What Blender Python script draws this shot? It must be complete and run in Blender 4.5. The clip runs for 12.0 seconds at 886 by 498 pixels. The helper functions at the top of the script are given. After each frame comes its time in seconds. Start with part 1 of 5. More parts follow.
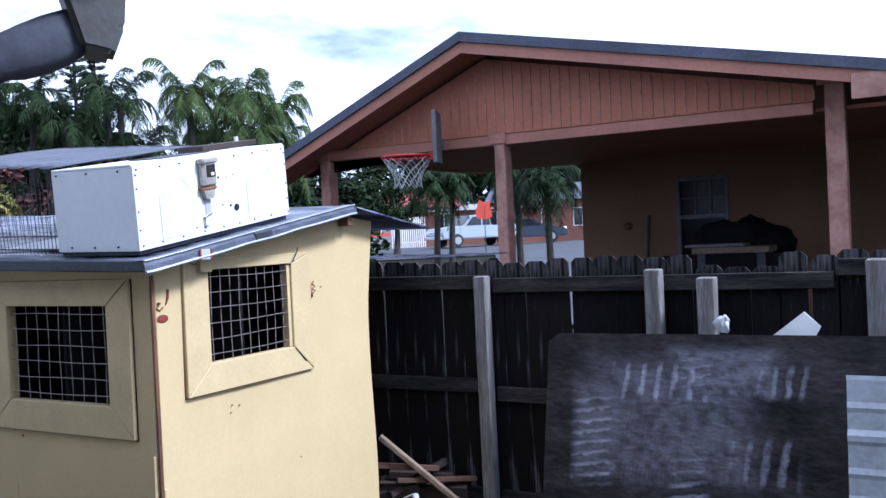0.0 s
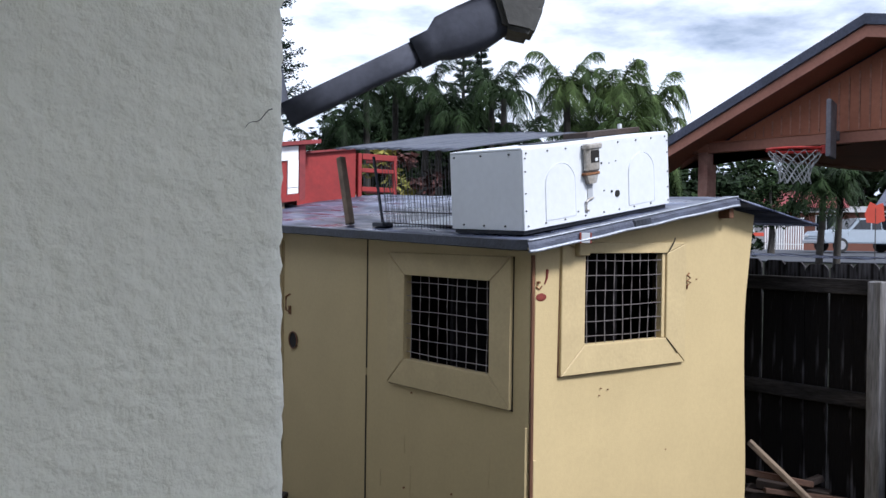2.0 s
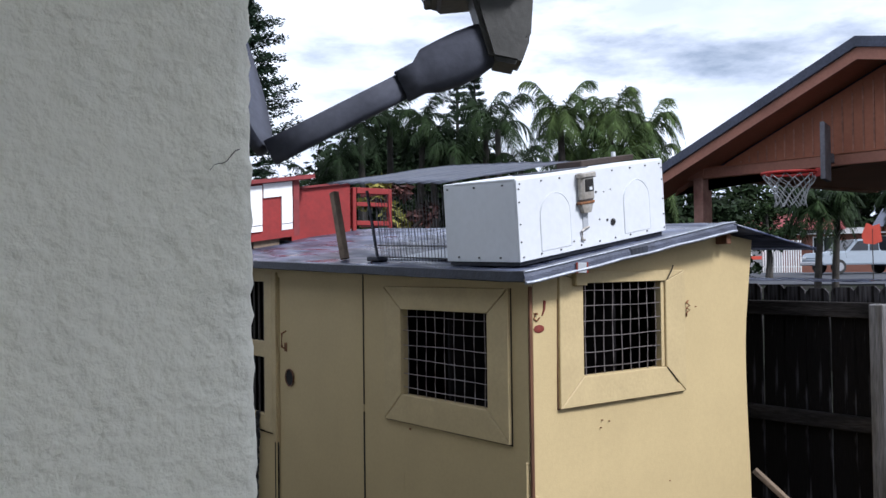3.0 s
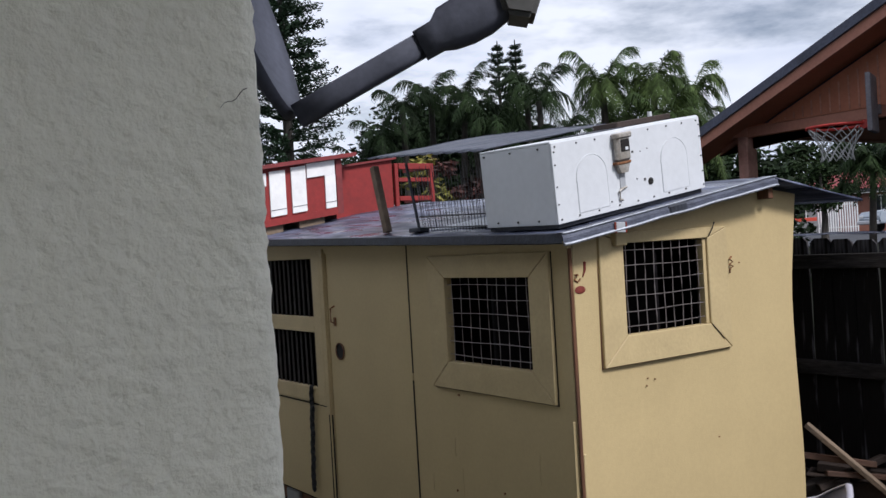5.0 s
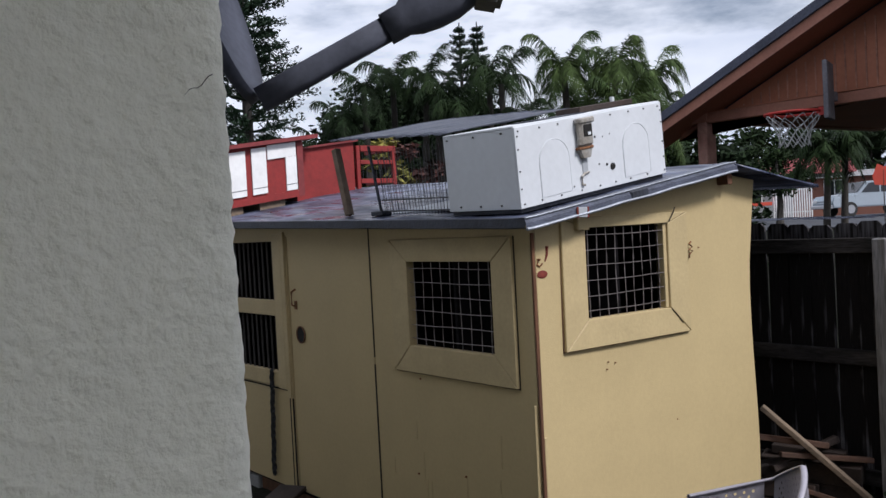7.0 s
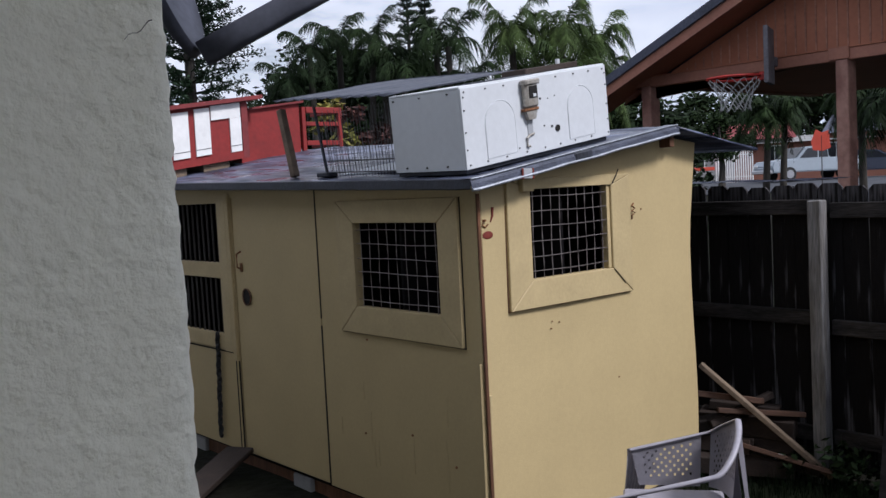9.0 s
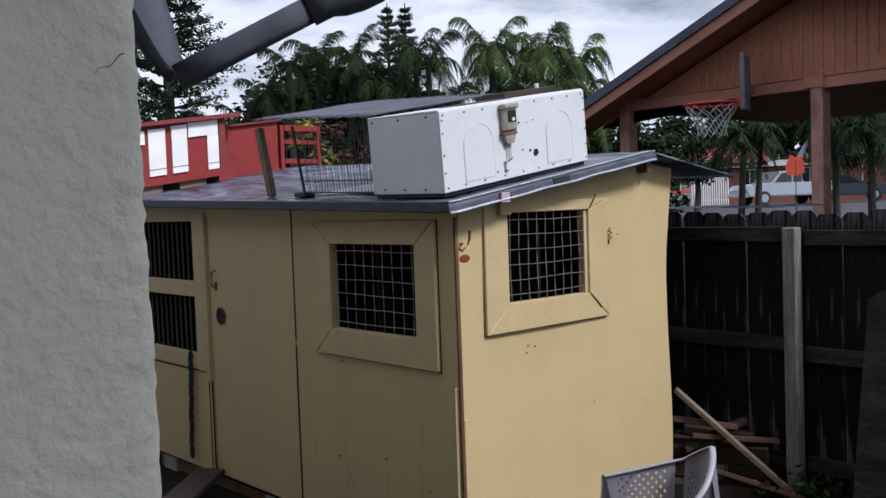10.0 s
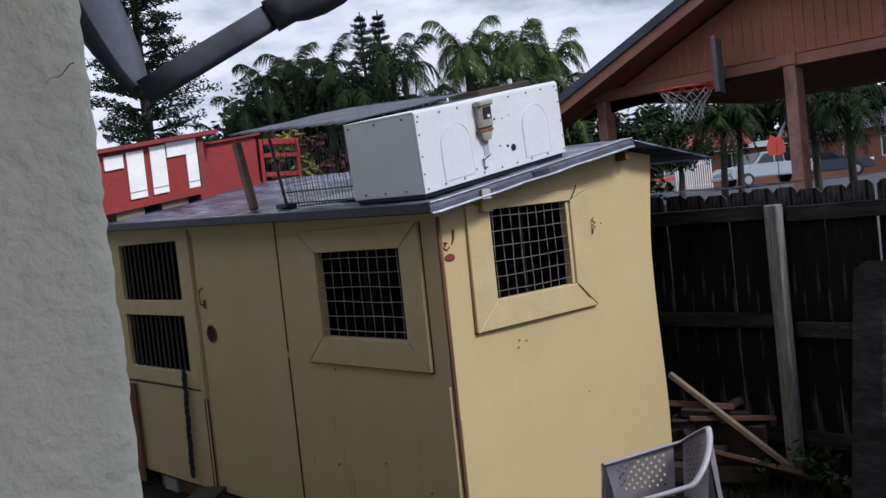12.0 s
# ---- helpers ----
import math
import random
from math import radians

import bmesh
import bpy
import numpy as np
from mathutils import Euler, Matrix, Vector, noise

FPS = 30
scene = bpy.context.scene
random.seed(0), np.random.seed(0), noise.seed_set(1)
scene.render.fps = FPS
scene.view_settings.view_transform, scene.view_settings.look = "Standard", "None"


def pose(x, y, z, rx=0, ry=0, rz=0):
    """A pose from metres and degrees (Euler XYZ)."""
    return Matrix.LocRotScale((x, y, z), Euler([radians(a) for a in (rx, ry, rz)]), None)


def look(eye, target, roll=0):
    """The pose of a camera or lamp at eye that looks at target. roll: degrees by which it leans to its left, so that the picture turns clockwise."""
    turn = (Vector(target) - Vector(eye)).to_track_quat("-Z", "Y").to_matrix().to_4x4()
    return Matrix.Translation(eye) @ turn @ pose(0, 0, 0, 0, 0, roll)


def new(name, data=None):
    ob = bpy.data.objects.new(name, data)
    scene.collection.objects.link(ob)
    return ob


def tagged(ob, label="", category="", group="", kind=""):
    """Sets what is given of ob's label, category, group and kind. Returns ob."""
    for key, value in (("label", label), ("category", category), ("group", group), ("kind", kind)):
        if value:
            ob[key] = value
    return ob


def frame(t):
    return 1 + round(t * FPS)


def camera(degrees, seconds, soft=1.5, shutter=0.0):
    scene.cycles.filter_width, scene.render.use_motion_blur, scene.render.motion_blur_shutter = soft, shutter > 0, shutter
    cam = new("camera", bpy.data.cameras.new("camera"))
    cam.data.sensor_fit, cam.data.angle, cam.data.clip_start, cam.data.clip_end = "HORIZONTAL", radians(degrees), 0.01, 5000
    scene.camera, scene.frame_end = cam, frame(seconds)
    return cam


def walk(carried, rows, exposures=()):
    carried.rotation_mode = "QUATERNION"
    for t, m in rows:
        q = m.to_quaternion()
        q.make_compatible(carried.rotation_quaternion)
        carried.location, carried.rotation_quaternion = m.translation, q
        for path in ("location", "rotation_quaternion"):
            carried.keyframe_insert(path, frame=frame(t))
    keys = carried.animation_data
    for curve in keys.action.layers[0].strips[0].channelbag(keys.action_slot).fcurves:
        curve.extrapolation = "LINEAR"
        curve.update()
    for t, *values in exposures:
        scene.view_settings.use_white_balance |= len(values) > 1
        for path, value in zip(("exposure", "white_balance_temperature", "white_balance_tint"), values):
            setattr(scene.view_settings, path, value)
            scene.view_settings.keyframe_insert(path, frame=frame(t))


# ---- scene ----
cam = camera(52.0, 12.0)
PATH = [
    (0, (-2.797, -3.039, 1.852), (-1.054, -2.059, 1.822), -2.6),
    (0.5, (-2.826, -2.98, 1.841), (-1.181, -1.845, 1.772), -0.7),
    (1, (-2.836, -2.966, 1.811), (-1.401, -1.577, 1.716), -1.8),
    (1.5, (-2.829, -2.982, 1.814), (-1.503, -1.487, 1.734), -1.6),
    (2, (-2.842, -2.99, 1.823), (-1.61, -1.414, 1.791), 0.7),
    (2.5, (-2.838, -2.985, 1.835), (-1.581, -1.43, 1.838), 1.7),
    (2.7, (-2.806, -2.957, 1.837), (-1.546, -1.403, 1.846), 0.3),
    (4.3, (-2.795, -3.043, 1.796), (-1.639, -1.415, 1.923), -2.0),
    (4.5, (-2.809, -3.054, 1.796), (-1.693, -1.396, 1.878), -3.3),
    (5, (-2.801, -3.035, 1.78), (-1.655, -1.396, 1.772), -3.3),
    (5.5, (-2.795, -3.027, 1.788), (-1.643, -1.394, 1.735), -3.8),
    (6, (-2.79, -3.015, 1.781), (-1.624, -1.392, 1.723), -3.4),
    (6.5, (-2.799, -3.02, 1.777), (-1.599, -1.421, 1.727), -2.7),
    (7, (-2.801, -3.02, 1.789), (-1.587, -1.431, 1.737), -3.0),
    (7.2, (-2.801, -3.026, 1.799), (-1.597, -1.43, 1.733), -2.9),
    (8.8, (-2.799, -3.037, 1.772), (-1.507, -1.513, 1.681), -1.4),
    (9, (-2.809, -3.039, 1.773), (-1.511, -1.523, 1.637), -2.9),
    (9.5, (-2.802, -3.023, 1.782), (-1.454, -1.552, 1.646), -2.9),
    (10, (-2.797, -3.029, 1.793), (-1.459, -1.546, 1.695), -2.0),
    (10.5, (-2.801, -3.03, 1.796), (-1.464, -1.545, 1.738), -2.2),
    (11, (-2.799, -3.042, 1.784), (-1.481, -1.54, 1.711), -3.7),
    (11.5, (-2.79, -3.034, 1.781), (-1.416, -1.585, 1.677), -4.2),
    (12, (-2.785, -3.049, 1.775), (-1.429, -1.581, 1.684), -6.0),
]
EXPOSURES = [(0.0, 0.60, 5050, 17), (0.6, 0.52, 5250, 17), (1.0, 0.44, 5400, 16), (1.5, 0.25, 5650, 14), (2.7, 0.08, 5700, 13), (4.3, -0.18, 5950, 14), (5.5, -0.36, 6000, 14), (7.2, -0.38, 5950, 14),
             (9.0, -0.44, 5850, 15), (9.5, -0.26, 5850, 15), (10.2, -0.38, 5900, 15), (12.0, -0.44, 5850, 15)]
walk(cam, [(t, look(eye, goal, roll)) for t, eye, goal, roll in PATH], EXPOSURES)

# ---- world and light ----
world = bpy.data.worlds.new("world")
scene.world = world
world.use_nodes = True
wn, wl = world.node_tree.nodes, world.node_tree.links
wn.clear()
w_out = wn.new("ShaderNodeOutputWorld")
w_bg = wn.new("ShaderNodeBackground")
w_sky = wn.new("ShaderNodeTexSky")
w_sky.sky_type = "NISHITA"
w_sky.sun_disc = False
w_sky.sun_elevation = radians(44)
w_sky.sun_rotation = radians(172)
w_sky.air_density, w_sky.dust_density = 1.0, 1.5
w_co = wn.new("ShaderNodeTexCoord")
w_map = wn.new("ShaderNodeMapping")
w_map.inputs["Scale"].default_value = (1.0, 1.0, 3.2)
w_noise = wn.new("ShaderNodeTexNoise")
w_noise.inputs["Scale"].default_value = 2.6
w_noise.inputs["Detail"].default_value = 7
w_noise.inputs["Roughness"].default_value = 0.58
w_ramp = wn.new("ShaderNodeValToRGB")
w_ramp.color_ramp.elements[0].position, w_ramp.color_ramp.elements[1].position = 0.25, 0.42
w_shade = wn.new("ShaderNodeTexNoise")
w_shade.inputs["Scale"].default_value = 3.4
w_shade.inputs["Detail"].default_value = 6
w_cloud = wn.new("ShaderNodeValToRGB")
w_cloud.color_ramp.elements[0].position, w_cloud.color_ramp.elements[1].position = 0.34, 0.5
w_cloud.color_ramp.elements[0].color = (10.8, 11.6, 13.2, 1)
w_cloud.color_ramp.elements[1].color = (14.8, 15.2, 15.8, 1)
w_mix = wn.new("ShaderNodeMix")
w_mix.data_type = "RGBA"
wl.new(w_co.outputs["Generated"], w_map.inputs["Vector"])
wl.new(w_map.outputs["Vector"], w_noise.inputs["Vector"])
wl.new(w_map.outputs["Vector"], w_shade.inputs["Vector"])
wl.new(w_noise.outputs["Fac"], w_ramp.inputs["Fac"])
wl.new(w_shade.outputs["Fac"], w_cloud.inputs["Fac"])
wl.new(w_ramp.outputs["Color"], w_mix.inputs["Factor"])
wl.new(w_sky.outputs["Color"], w_mix.inputs[6])
wl.new(w_cloud.outputs["Color"], w_mix.inputs[7])
wl.new(w_mix.outputs[2], w_bg.inputs["Color"])
w_bg.inputs["Strength"].default_value = 0.078
wl.new(w_bg.outputs["Background"], w_out.inputs["Surface"])

sun_data = bpy.data.lights.new("sun", "SUN")
sun_data.energy, sun_data.angle, sun_data.color = 5.0, radians(12), (1.0, 0.95, 0.87)
sun = new("sun", sun_data)
sun.matrix_world = look((1.1, -7.6, 8.1), (0, 0, 0))


# ---- materials ----
def mat(name, color, rough=0.7, metal=0.0, vary=0.25, scale=6.0, grain=60.0, bump=0.15, second=None, stretch=(1, 1, 1),
        spread=(0.35, 0.7), random_tone=0.0, bump_scale=None, distance=0.01, spec=0.5):
    """A surface with broad stains, fine grain and relief."""
    m = bpy.data.materials.new(name)
    m.use_nodes = True
    n, l = m.node_tree.nodes, m.node_tree.links
    b = n["Principled BSDF"]
    b.inputs["Roughness"].default_value, b.inputs["Metallic"].default_value = rough, metal
    b.inputs["Specular IOR Level"].default_value = spec
    co = n.new("ShaderNodeTexCoord")
    mp = n.new("ShaderNodeMapping")
    mp.inputs["Scale"].default_value = stretch
    l.new(co.outputs["Object"], mp.inputs["Vector"])
    broad, fine = n.new("ShaderNodeTexNoise"), n.new("ShaderNodeTexNoise")
    for node, s, d in ((broad, scale, 5), (fine, grain, 4)):
        node.inputs["Scale"].default_value, node.inputs["Detail"].default_value = s, d
        l.new(mp.outputs["Vector"], node.inputs["Vector"])
    ramp = n.new("ShaderNodeValToRGB")
    ramp.color_ramp.elements[0].position, ramp.color_ramp.elements[1].position = spread
    other = second or tuple(c * (1 - vary) for c in color)
    ramp.color_ramp.elements[0].color, ramp.color_ramp.elements[1].color = (*other, 1), (*color, 1)
    l.new(broad.outputs["Fac"], ramp.inputs["Fac"])
    mix = n.new("ShaderNodeMix")
    mix.data_type, mix.blend_type = "RGBA", "MULTIPLY"
    tone = n.new("ShaderNodeValToRGB")
    tone.color_ramp.elements[0].position, tone.color_ramp.elements[1].position = 0.3, 0.65
    low = 1 - vary * 0.8
    tone.color_ramp.elements[0].color, tone.color_ramp.elements[1].color = (low, low, low, 1), (1, 1, 1, 1)
    l.new(fine.outputs["Fac"], tone.inputs["Fac"])
    mix.inputs["Factor"].default_value = 1.0
    l.new(ramp.outputs["Color"], mix.inputs[6])
    l.new(tone.outputs["Color"], mix.inputs[7])
    last = mix.outputs[2]
    if random_tone:
        info, hsv, rng = n.new("ShaderNodeObjectInfo"), n.new("ShaderNodeHueSaturation"), n.new("ShaderNodeMapRange")
        rng.inputs["To Min"].default_value, rng.inputs["To Max"].default_value = 1 - random_tone, 1 + random_tone
        l.new(info.outputs["Random"], rng.inputs["Value"])
        l.new(rng.outputs["Result"], hsv.inputs["Value"])
        l.new(last, hsv.inputs["Color"])
        last = hsv.outputs["Color"]
    l.new(last, b.inputs["Base Color"])
    if bump:
        bp = n.new("ShaderNodeBump")
        bp.inputs["Strength"].default_value, bp.inputs["Distance"].default_value = bump, distance
        rel = fine
        if bump_scale:
            rel = n.new("ShaderNodeTexNoise")
            rel.inputs["Scale"].default_value, rel.inputs["Detail"].default_value = bump_scale, 5
            l.new(co.outputs["Object"], rel.inputs["Vector"])
        l.new(rel.outputs["Fac"], bp.inputs["Height"])
        l.new(bp.outputs["Normal"], b.inputs["Normal"])
    return m


def leaf_mat(name, color, second, rough=0.5):
    m = mat(name, color, rough, vary=0.5, scale=1.2, grain=9.0, bump=0, second=second, spread=(0.3, 0.65), spec=0.08)
    n, l = m.node_tree.nodes, m.node_tree.links
    b = n["Principled BSDF"]
    geo, hsv, rng = n.new("ShaderNodeNewGeometry"), n.new("ShaderNodeHueSaturation"), n.new("ShaderNodeMapRange")
    rng.inputs["To Min"].default_value, rng.inputs["To Max"].default_value = 0.55, 1.4
    l.new(geo.outputs["Random Per Island"], rng.inputs["Value"])
    l.new(rng.outputs["Result"], hsv.inputs["Value"])
    l.new(b.inputs["Base Color"].links[0].from_socket, hsv.inputs["Color"])
    l.new(hsv.outputs["Color"], b.inputs["Base Color"])
    return m


CREAM = mat("cream_paint", (0.46, 0.358, 0.185), 0.62, vary=0.06, scale=3.0, grain=45, bump=0.25, bump_scale=120, distance=0.004)
TRIM = mat("cream_trim_paint", (0.47, 0.368, 0.195), 0.6, vary=0.10, scale=7, grain=50, bump=0.3, distance=0.004, stretch=(1, 1, 1))
STUCCO = mat("stucco", (0.80, 0.775, 0.655), 0.9, vary=0.06, scale=2.5, grain=22, bump=0.85, bump_scale=62, distance=0.008)
RUSTWOOD = mat("bare_edge_wood", (0.20, 0.085, 0.04), 0.8, vary=0.5, scale=14, grain=80, bump=0.4, stretch=(1, 1, 0.1))
# Pale tone lays streaks of reflected sky into the roofing colour
ROOF = mat("rolled_roofing", (0.145, 0.165, 0.25), 0.3, vary=0.5, scale=4.2, grain=30, bump=0.3, second=(0.03, 0.036, 0.066), spread=(0.42, 0.68), spec=0.5, distance=0.005, stretch=(2.2, 0.7, 1))
def worn_gloss(m, scale, low, high, stretch):
    """Patches of wet sheen and dull wear."""
    n, l = m.node_tree.nodes, m.node_tree.links
    co, mp, no, rg = n.new("ShaderNodeTexCoord"), n.new("ShaderNodeMapping"), n.new("ShaderNodeTexNoise"), n.new("ShaderNodeMapRange")
    mp.inputs["Scale"].default_value = stretch
    no.inputs["Scale"].default_value, no.inputs["Detail"].default_value = scale, 6
    rg.inputs["From Min"].default_value, rg.inputs["From Max"].default_value = 0.38, 0.62
    rg.inputs["To Min"].default_value, rg.inputs["To Max"].default_value = low, high
    l.new(co.outputs["Object"], mp.inputs["Vector"])
    l.new(mp.outputs["Vector"], no.inputs["Vector"])
    l.new(no.outputs["Fac"], rg.inputs["Value"])
    l.new(rg.outputs["Result"], n["Principled BSDF"].inputs["Roughness"])
worn_gloss(ROOF, 4.0, 0.22, 0.6, (2.4, 0.6, 1))
COVER = mat("corrugated_cover", (0.15, 0.165, 0.22), 0.35, vary=0.35, scale=3, grain=30, bump=0.1, stretch=(3, 0.5, 1))
BAND = mat("tarred_band", (0.10, 0.11, 0.155), 0.32, vary=0.5, scale=8, grain=50, bump=0.3, stretch=(1, 1, 3))
FLASHING = mat("metal_flashing", (0.62, 0.65, 0.72), 0.35, 0.7, vary=0.4, scale=9, grain=60, bump=0.2, stretch=(1, 1, 1))
DARK_EDGE = mat("roof_edge_tar", (0.032, 0.037, 0.055), 0.6, vary=0.5, scale=10, grain=60, bump=0.35)
WHITE_PANEL = mat("white_sheet_metal", (0.57, 0.59, 0.62), 0.5, vary=0.06, scale=3, grain=30, bump=0.08)
GREY_PANEL = mat("dull_pale_coating", (0.34, 0.355, 0.38), 0.5, vary=0.07, scale=3, grain=30, bump=0.08)
SCREW = mat("dark_screw", (0.06, 0.06, 0.06), 0.5, 0.6, vary=0.3, bump=0)
STEEL_GREY = mat("grey_cast_metal", (0.42, 0.41, 0.39), 0.55, 0.4, vary=0.4, scale=20, grain=90, second=(0.30, 0.27, 0.23))
RUST = mat("rust", (0.30, 0.13, 0.055), 0.9, vary=0.5, scale=30, grain=110, bump=0.5)
RED_STAIN = mat("red_stain", (0.20, 0.03, 0.018), 0.8, vary=0.3, scale=40)
WIRE = mat("galvanised_wire", (0.30, 0.265, 0.26), 0.5, 0.5, vary=0.3, scale=30, bump=0)
DARK_WIRE = mat("dark_wire", (0.10, 0.10, 0.105), 0.6, 0.5, vary=0.3, scale=30, bump=0)
# Near-black that puts the shed's inner shade into colour; shared by carport clutter
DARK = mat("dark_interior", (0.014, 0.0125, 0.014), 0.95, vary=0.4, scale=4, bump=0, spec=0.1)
GAP = mat("dark_gap", (0.012, 0.010, 0.009), 0.95, vary=0.3, bump=0)
SLAT = mat("grey_slat_wood", (0.055, 0.048, 0.043), 0.8, vary=0.4, scale=8, stretch=(3, 3, 0.5))
PICKET = mat("weathered_picket", (0.125, 0.12, 0.13), 0.9, vary=0.5, scale=6, grain=34, bump=0.6, second=(0.007, 0.006, 0.006), spread=(0.53, 0.74),
             stretch=(3, 3, 0.35), random_tone=0.45, spec=0.12)
RAIL = mat("weathered_rail", (0.055, 0.049, 0.047), 0.9, vary=0.6, scale=6, grain=40, bump=0.6, second=(0.012, 0.011, 0.011), stretch=(3, 0.4, 3), spec=0.15)
POST = mat("grey_post_wood", (0.23, 0.225, 0.235), 0.85, vary=0.6, scale=7, grain=36, bump=0.6, second=(0.12, 0.11, 0.10), stretch=(3, 3, 0.3))
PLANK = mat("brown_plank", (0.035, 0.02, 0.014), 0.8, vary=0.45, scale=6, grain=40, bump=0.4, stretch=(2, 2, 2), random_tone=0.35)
ORANGE_PLANK = mat("orange_plank", (0.085, 0.038, 0.02), 0.8, vary=0.4, scale=6, grain=40, bump=0.4)
PALE_PLANK = mat("pale_plank", (0.20, 0.145, 0.10), 0.8, vary=0.35, scale=6, grain=40, bump=0.4)
PLY = mat("dark_weathered_plywood", (0.038, 0.033, 0.036), 0.85, spec=0.12, vary=0.6, scale=3.4, grain=20, bump=0.5, second=(0.011, 0.010, 0.011), stretch=(1, 0.8, 1.7))
CORRUGATED = mat("white_corrugated_metal", (0.62, 0.66, 0.72), 0.45, 0.2, vary=0.2, scale=5, grain=40, bump=0.1)
SALMON = mat("salmon_paint", (0.39, 0.15, 0.083), 0.75, vary=0.15, scale=2.2, grain=30, bump=0.15)
SALMON_TRIM = mat("salmon_trim_paint", (0.37, 0.16, 0.105), 0.7, vary=0.2, scale=3, grain=40, bump=0.15)
PILLAR = mat("worn_pillar_paint", (0.40, 0.22, 0.17), 0.75, vary=0.3, scale=5, grain=25, bump=0.3, second=(0.24, 0.11, 0.085), spread=(0.35, 0.6))
GROOVE = mat("pale_groove_paint", (0.50, 0.24, 0.165), 0.8, vary=0.4, scale=4, grain=30, bump=0)
SHINGLE = mat("grey_blue_shingle", (0.085, 0.095, 0.135), 0.75, vary=0.4, scale=3, grain=45, bump=0.4)
# tan lowered towards brown so the carport's shade sits in the colour
TANWALL = mat("shaded_tan_wall", (0.21, 0.12, 0.066), 0.85, vary=0.15, scale=1.5, grain=30, bump=0.3)
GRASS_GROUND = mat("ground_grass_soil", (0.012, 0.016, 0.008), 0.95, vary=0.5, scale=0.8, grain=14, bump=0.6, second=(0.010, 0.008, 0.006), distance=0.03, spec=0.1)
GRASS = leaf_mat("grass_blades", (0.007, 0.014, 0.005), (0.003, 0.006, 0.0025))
ASPHALT = mat("asphalt", (0.075, 0.079, 0.09), 0.95, spec=0.1, vary=0.2, scale=0.6, grain=20, bump=0.2)
CONCRETE = mat("concrete", (0.28, 0.28, 0.285), 0.85, vary=0.2, scale=1.0, grain=25, bump=0.2)
RED = mat("red_paint", (0.25, 0.016, 0.014), 0.65, vary=0.25, scale=3, grain=30, bump=0.15)
RED_DARK = mat("dark_red_roof", (0.22, 0.028, 0.03), 0.7, vary=0.35, scale=4, grain=30)
WHITE = mat("white_paint", (0.78, 0.78, 0.78), 0.65, vary=0.1, scale=5, grain=30, bump=0.1)
ORANGE = mat("orange_house_wall", (0.24, 0.10, 0.068), 0.85, vary=0.15, scale=1, bump=0.1)
CORAL = mat("coral_wall", (0.62, 0.08, 0.045), 0.8, vary=0.15, scale=2, bump=0.1)
TERRACOTTA = mat("terracotta_roof", (0.26, 0.105, 0.06), 0.85, vary=0.4, scale=2, grain=18, bump=0.4)
DISH = mat("dish_grey_paint", (0.08, 0.086, 0.115), 0.75, vary=0.25, scale=7, grain=60, bump=0.1, spec=0.2)
LNB = mat("lnb_plastic", (0.07, 0.07, 0.068), 0.55, vary=0.25, scale=9, grain=60, bump=0.1)
PLASTIC = mat("grey_plastic", (0.33, 0.315, 0.36), 0.45, vary=0.12, scale=6, grain=40, bump=0.08)
NET = mat("net_cord", (0.46, 0.46, 0.46), 0.9, vary=0.2, bump=0)
RIMRED = mat("red_rim_paint", (0.5, 0.03, 0.02), 0.6, 0.0, vary=0.3, scale=20, bump=0)
BOARD = mat("grey_backboard", (0.20, 0.19, 0.21), 0.8, vary=0.4, scale=7, grain=40, bump=0.2)
GLASS_DARK = mat("dark_window_glass", (0.02, 0.022, 0.028), 0.08, vary=0.1, bump=0)
TRUNK = mat("tree_bark", (0.045, 0.039, 0.032), 0.9, vary=0.5, scale=5, grain=30, bump=0.6)
PALM_LEAF = leaf_mat("palm_leaf", (0.024, 0.042, 0.014), (0.011, 0.02, 0.008), 0.65)
PALM_BRIGHT = leaf_mat("fresh_palm_leaf", (0.075, 0.11, 0.034), (0.022, 0.042, 0.013), 0.6)
DARK_LEAF = leaf_mat("dark_leaf", (0.018, 0.032, 0.013), (0.008, 0.014, 0.006), 0.7)
YELLOW_LEAF = leaf_mat("yellowing_leaf", (0.24, 0.20, 0.05), (0.12, 0.13, 0.035))
BROWN_LEAF = leaf_mat("reddish_leaf", (0.09, 0.04, 0.035), (0.04, 0.018, 0.016))
PINE_LEAF = leaf_mat("pine_needles", (0.022, 0.042, 0.022), (0.010, 0.02, 0.011))
CAR_SILVER = mat("silver_car_paint", (0.40, 0.45, 0.50), 0.3, 0.5, vary=0.05, bump=0)
CAR_BLUE = mat("blue_grey_car_paint", (0.06, 0.07, 0.10), 0.25, 0.4, vary=0.05, bump=0)
TYRE = mat("tyre_rubber", (0.02, 0.02, 0.02), 0.85, vary=0.2, bump=0)
CHROME = mat("wheel_metal", (0.5, 0.5, 0.52), 0.35, 0.9, vary=0.1, bump=0)
CHAIN = mat("dark_chain", (0.055, 0.055, 0.06), 0.6, 0.6, vary=0.4, scale=40)
LIGHT_GLASS = mat("car_lamp_plastic", (0.55, 0.10, 0.08), 0.3, vary=0.1, bump=0)


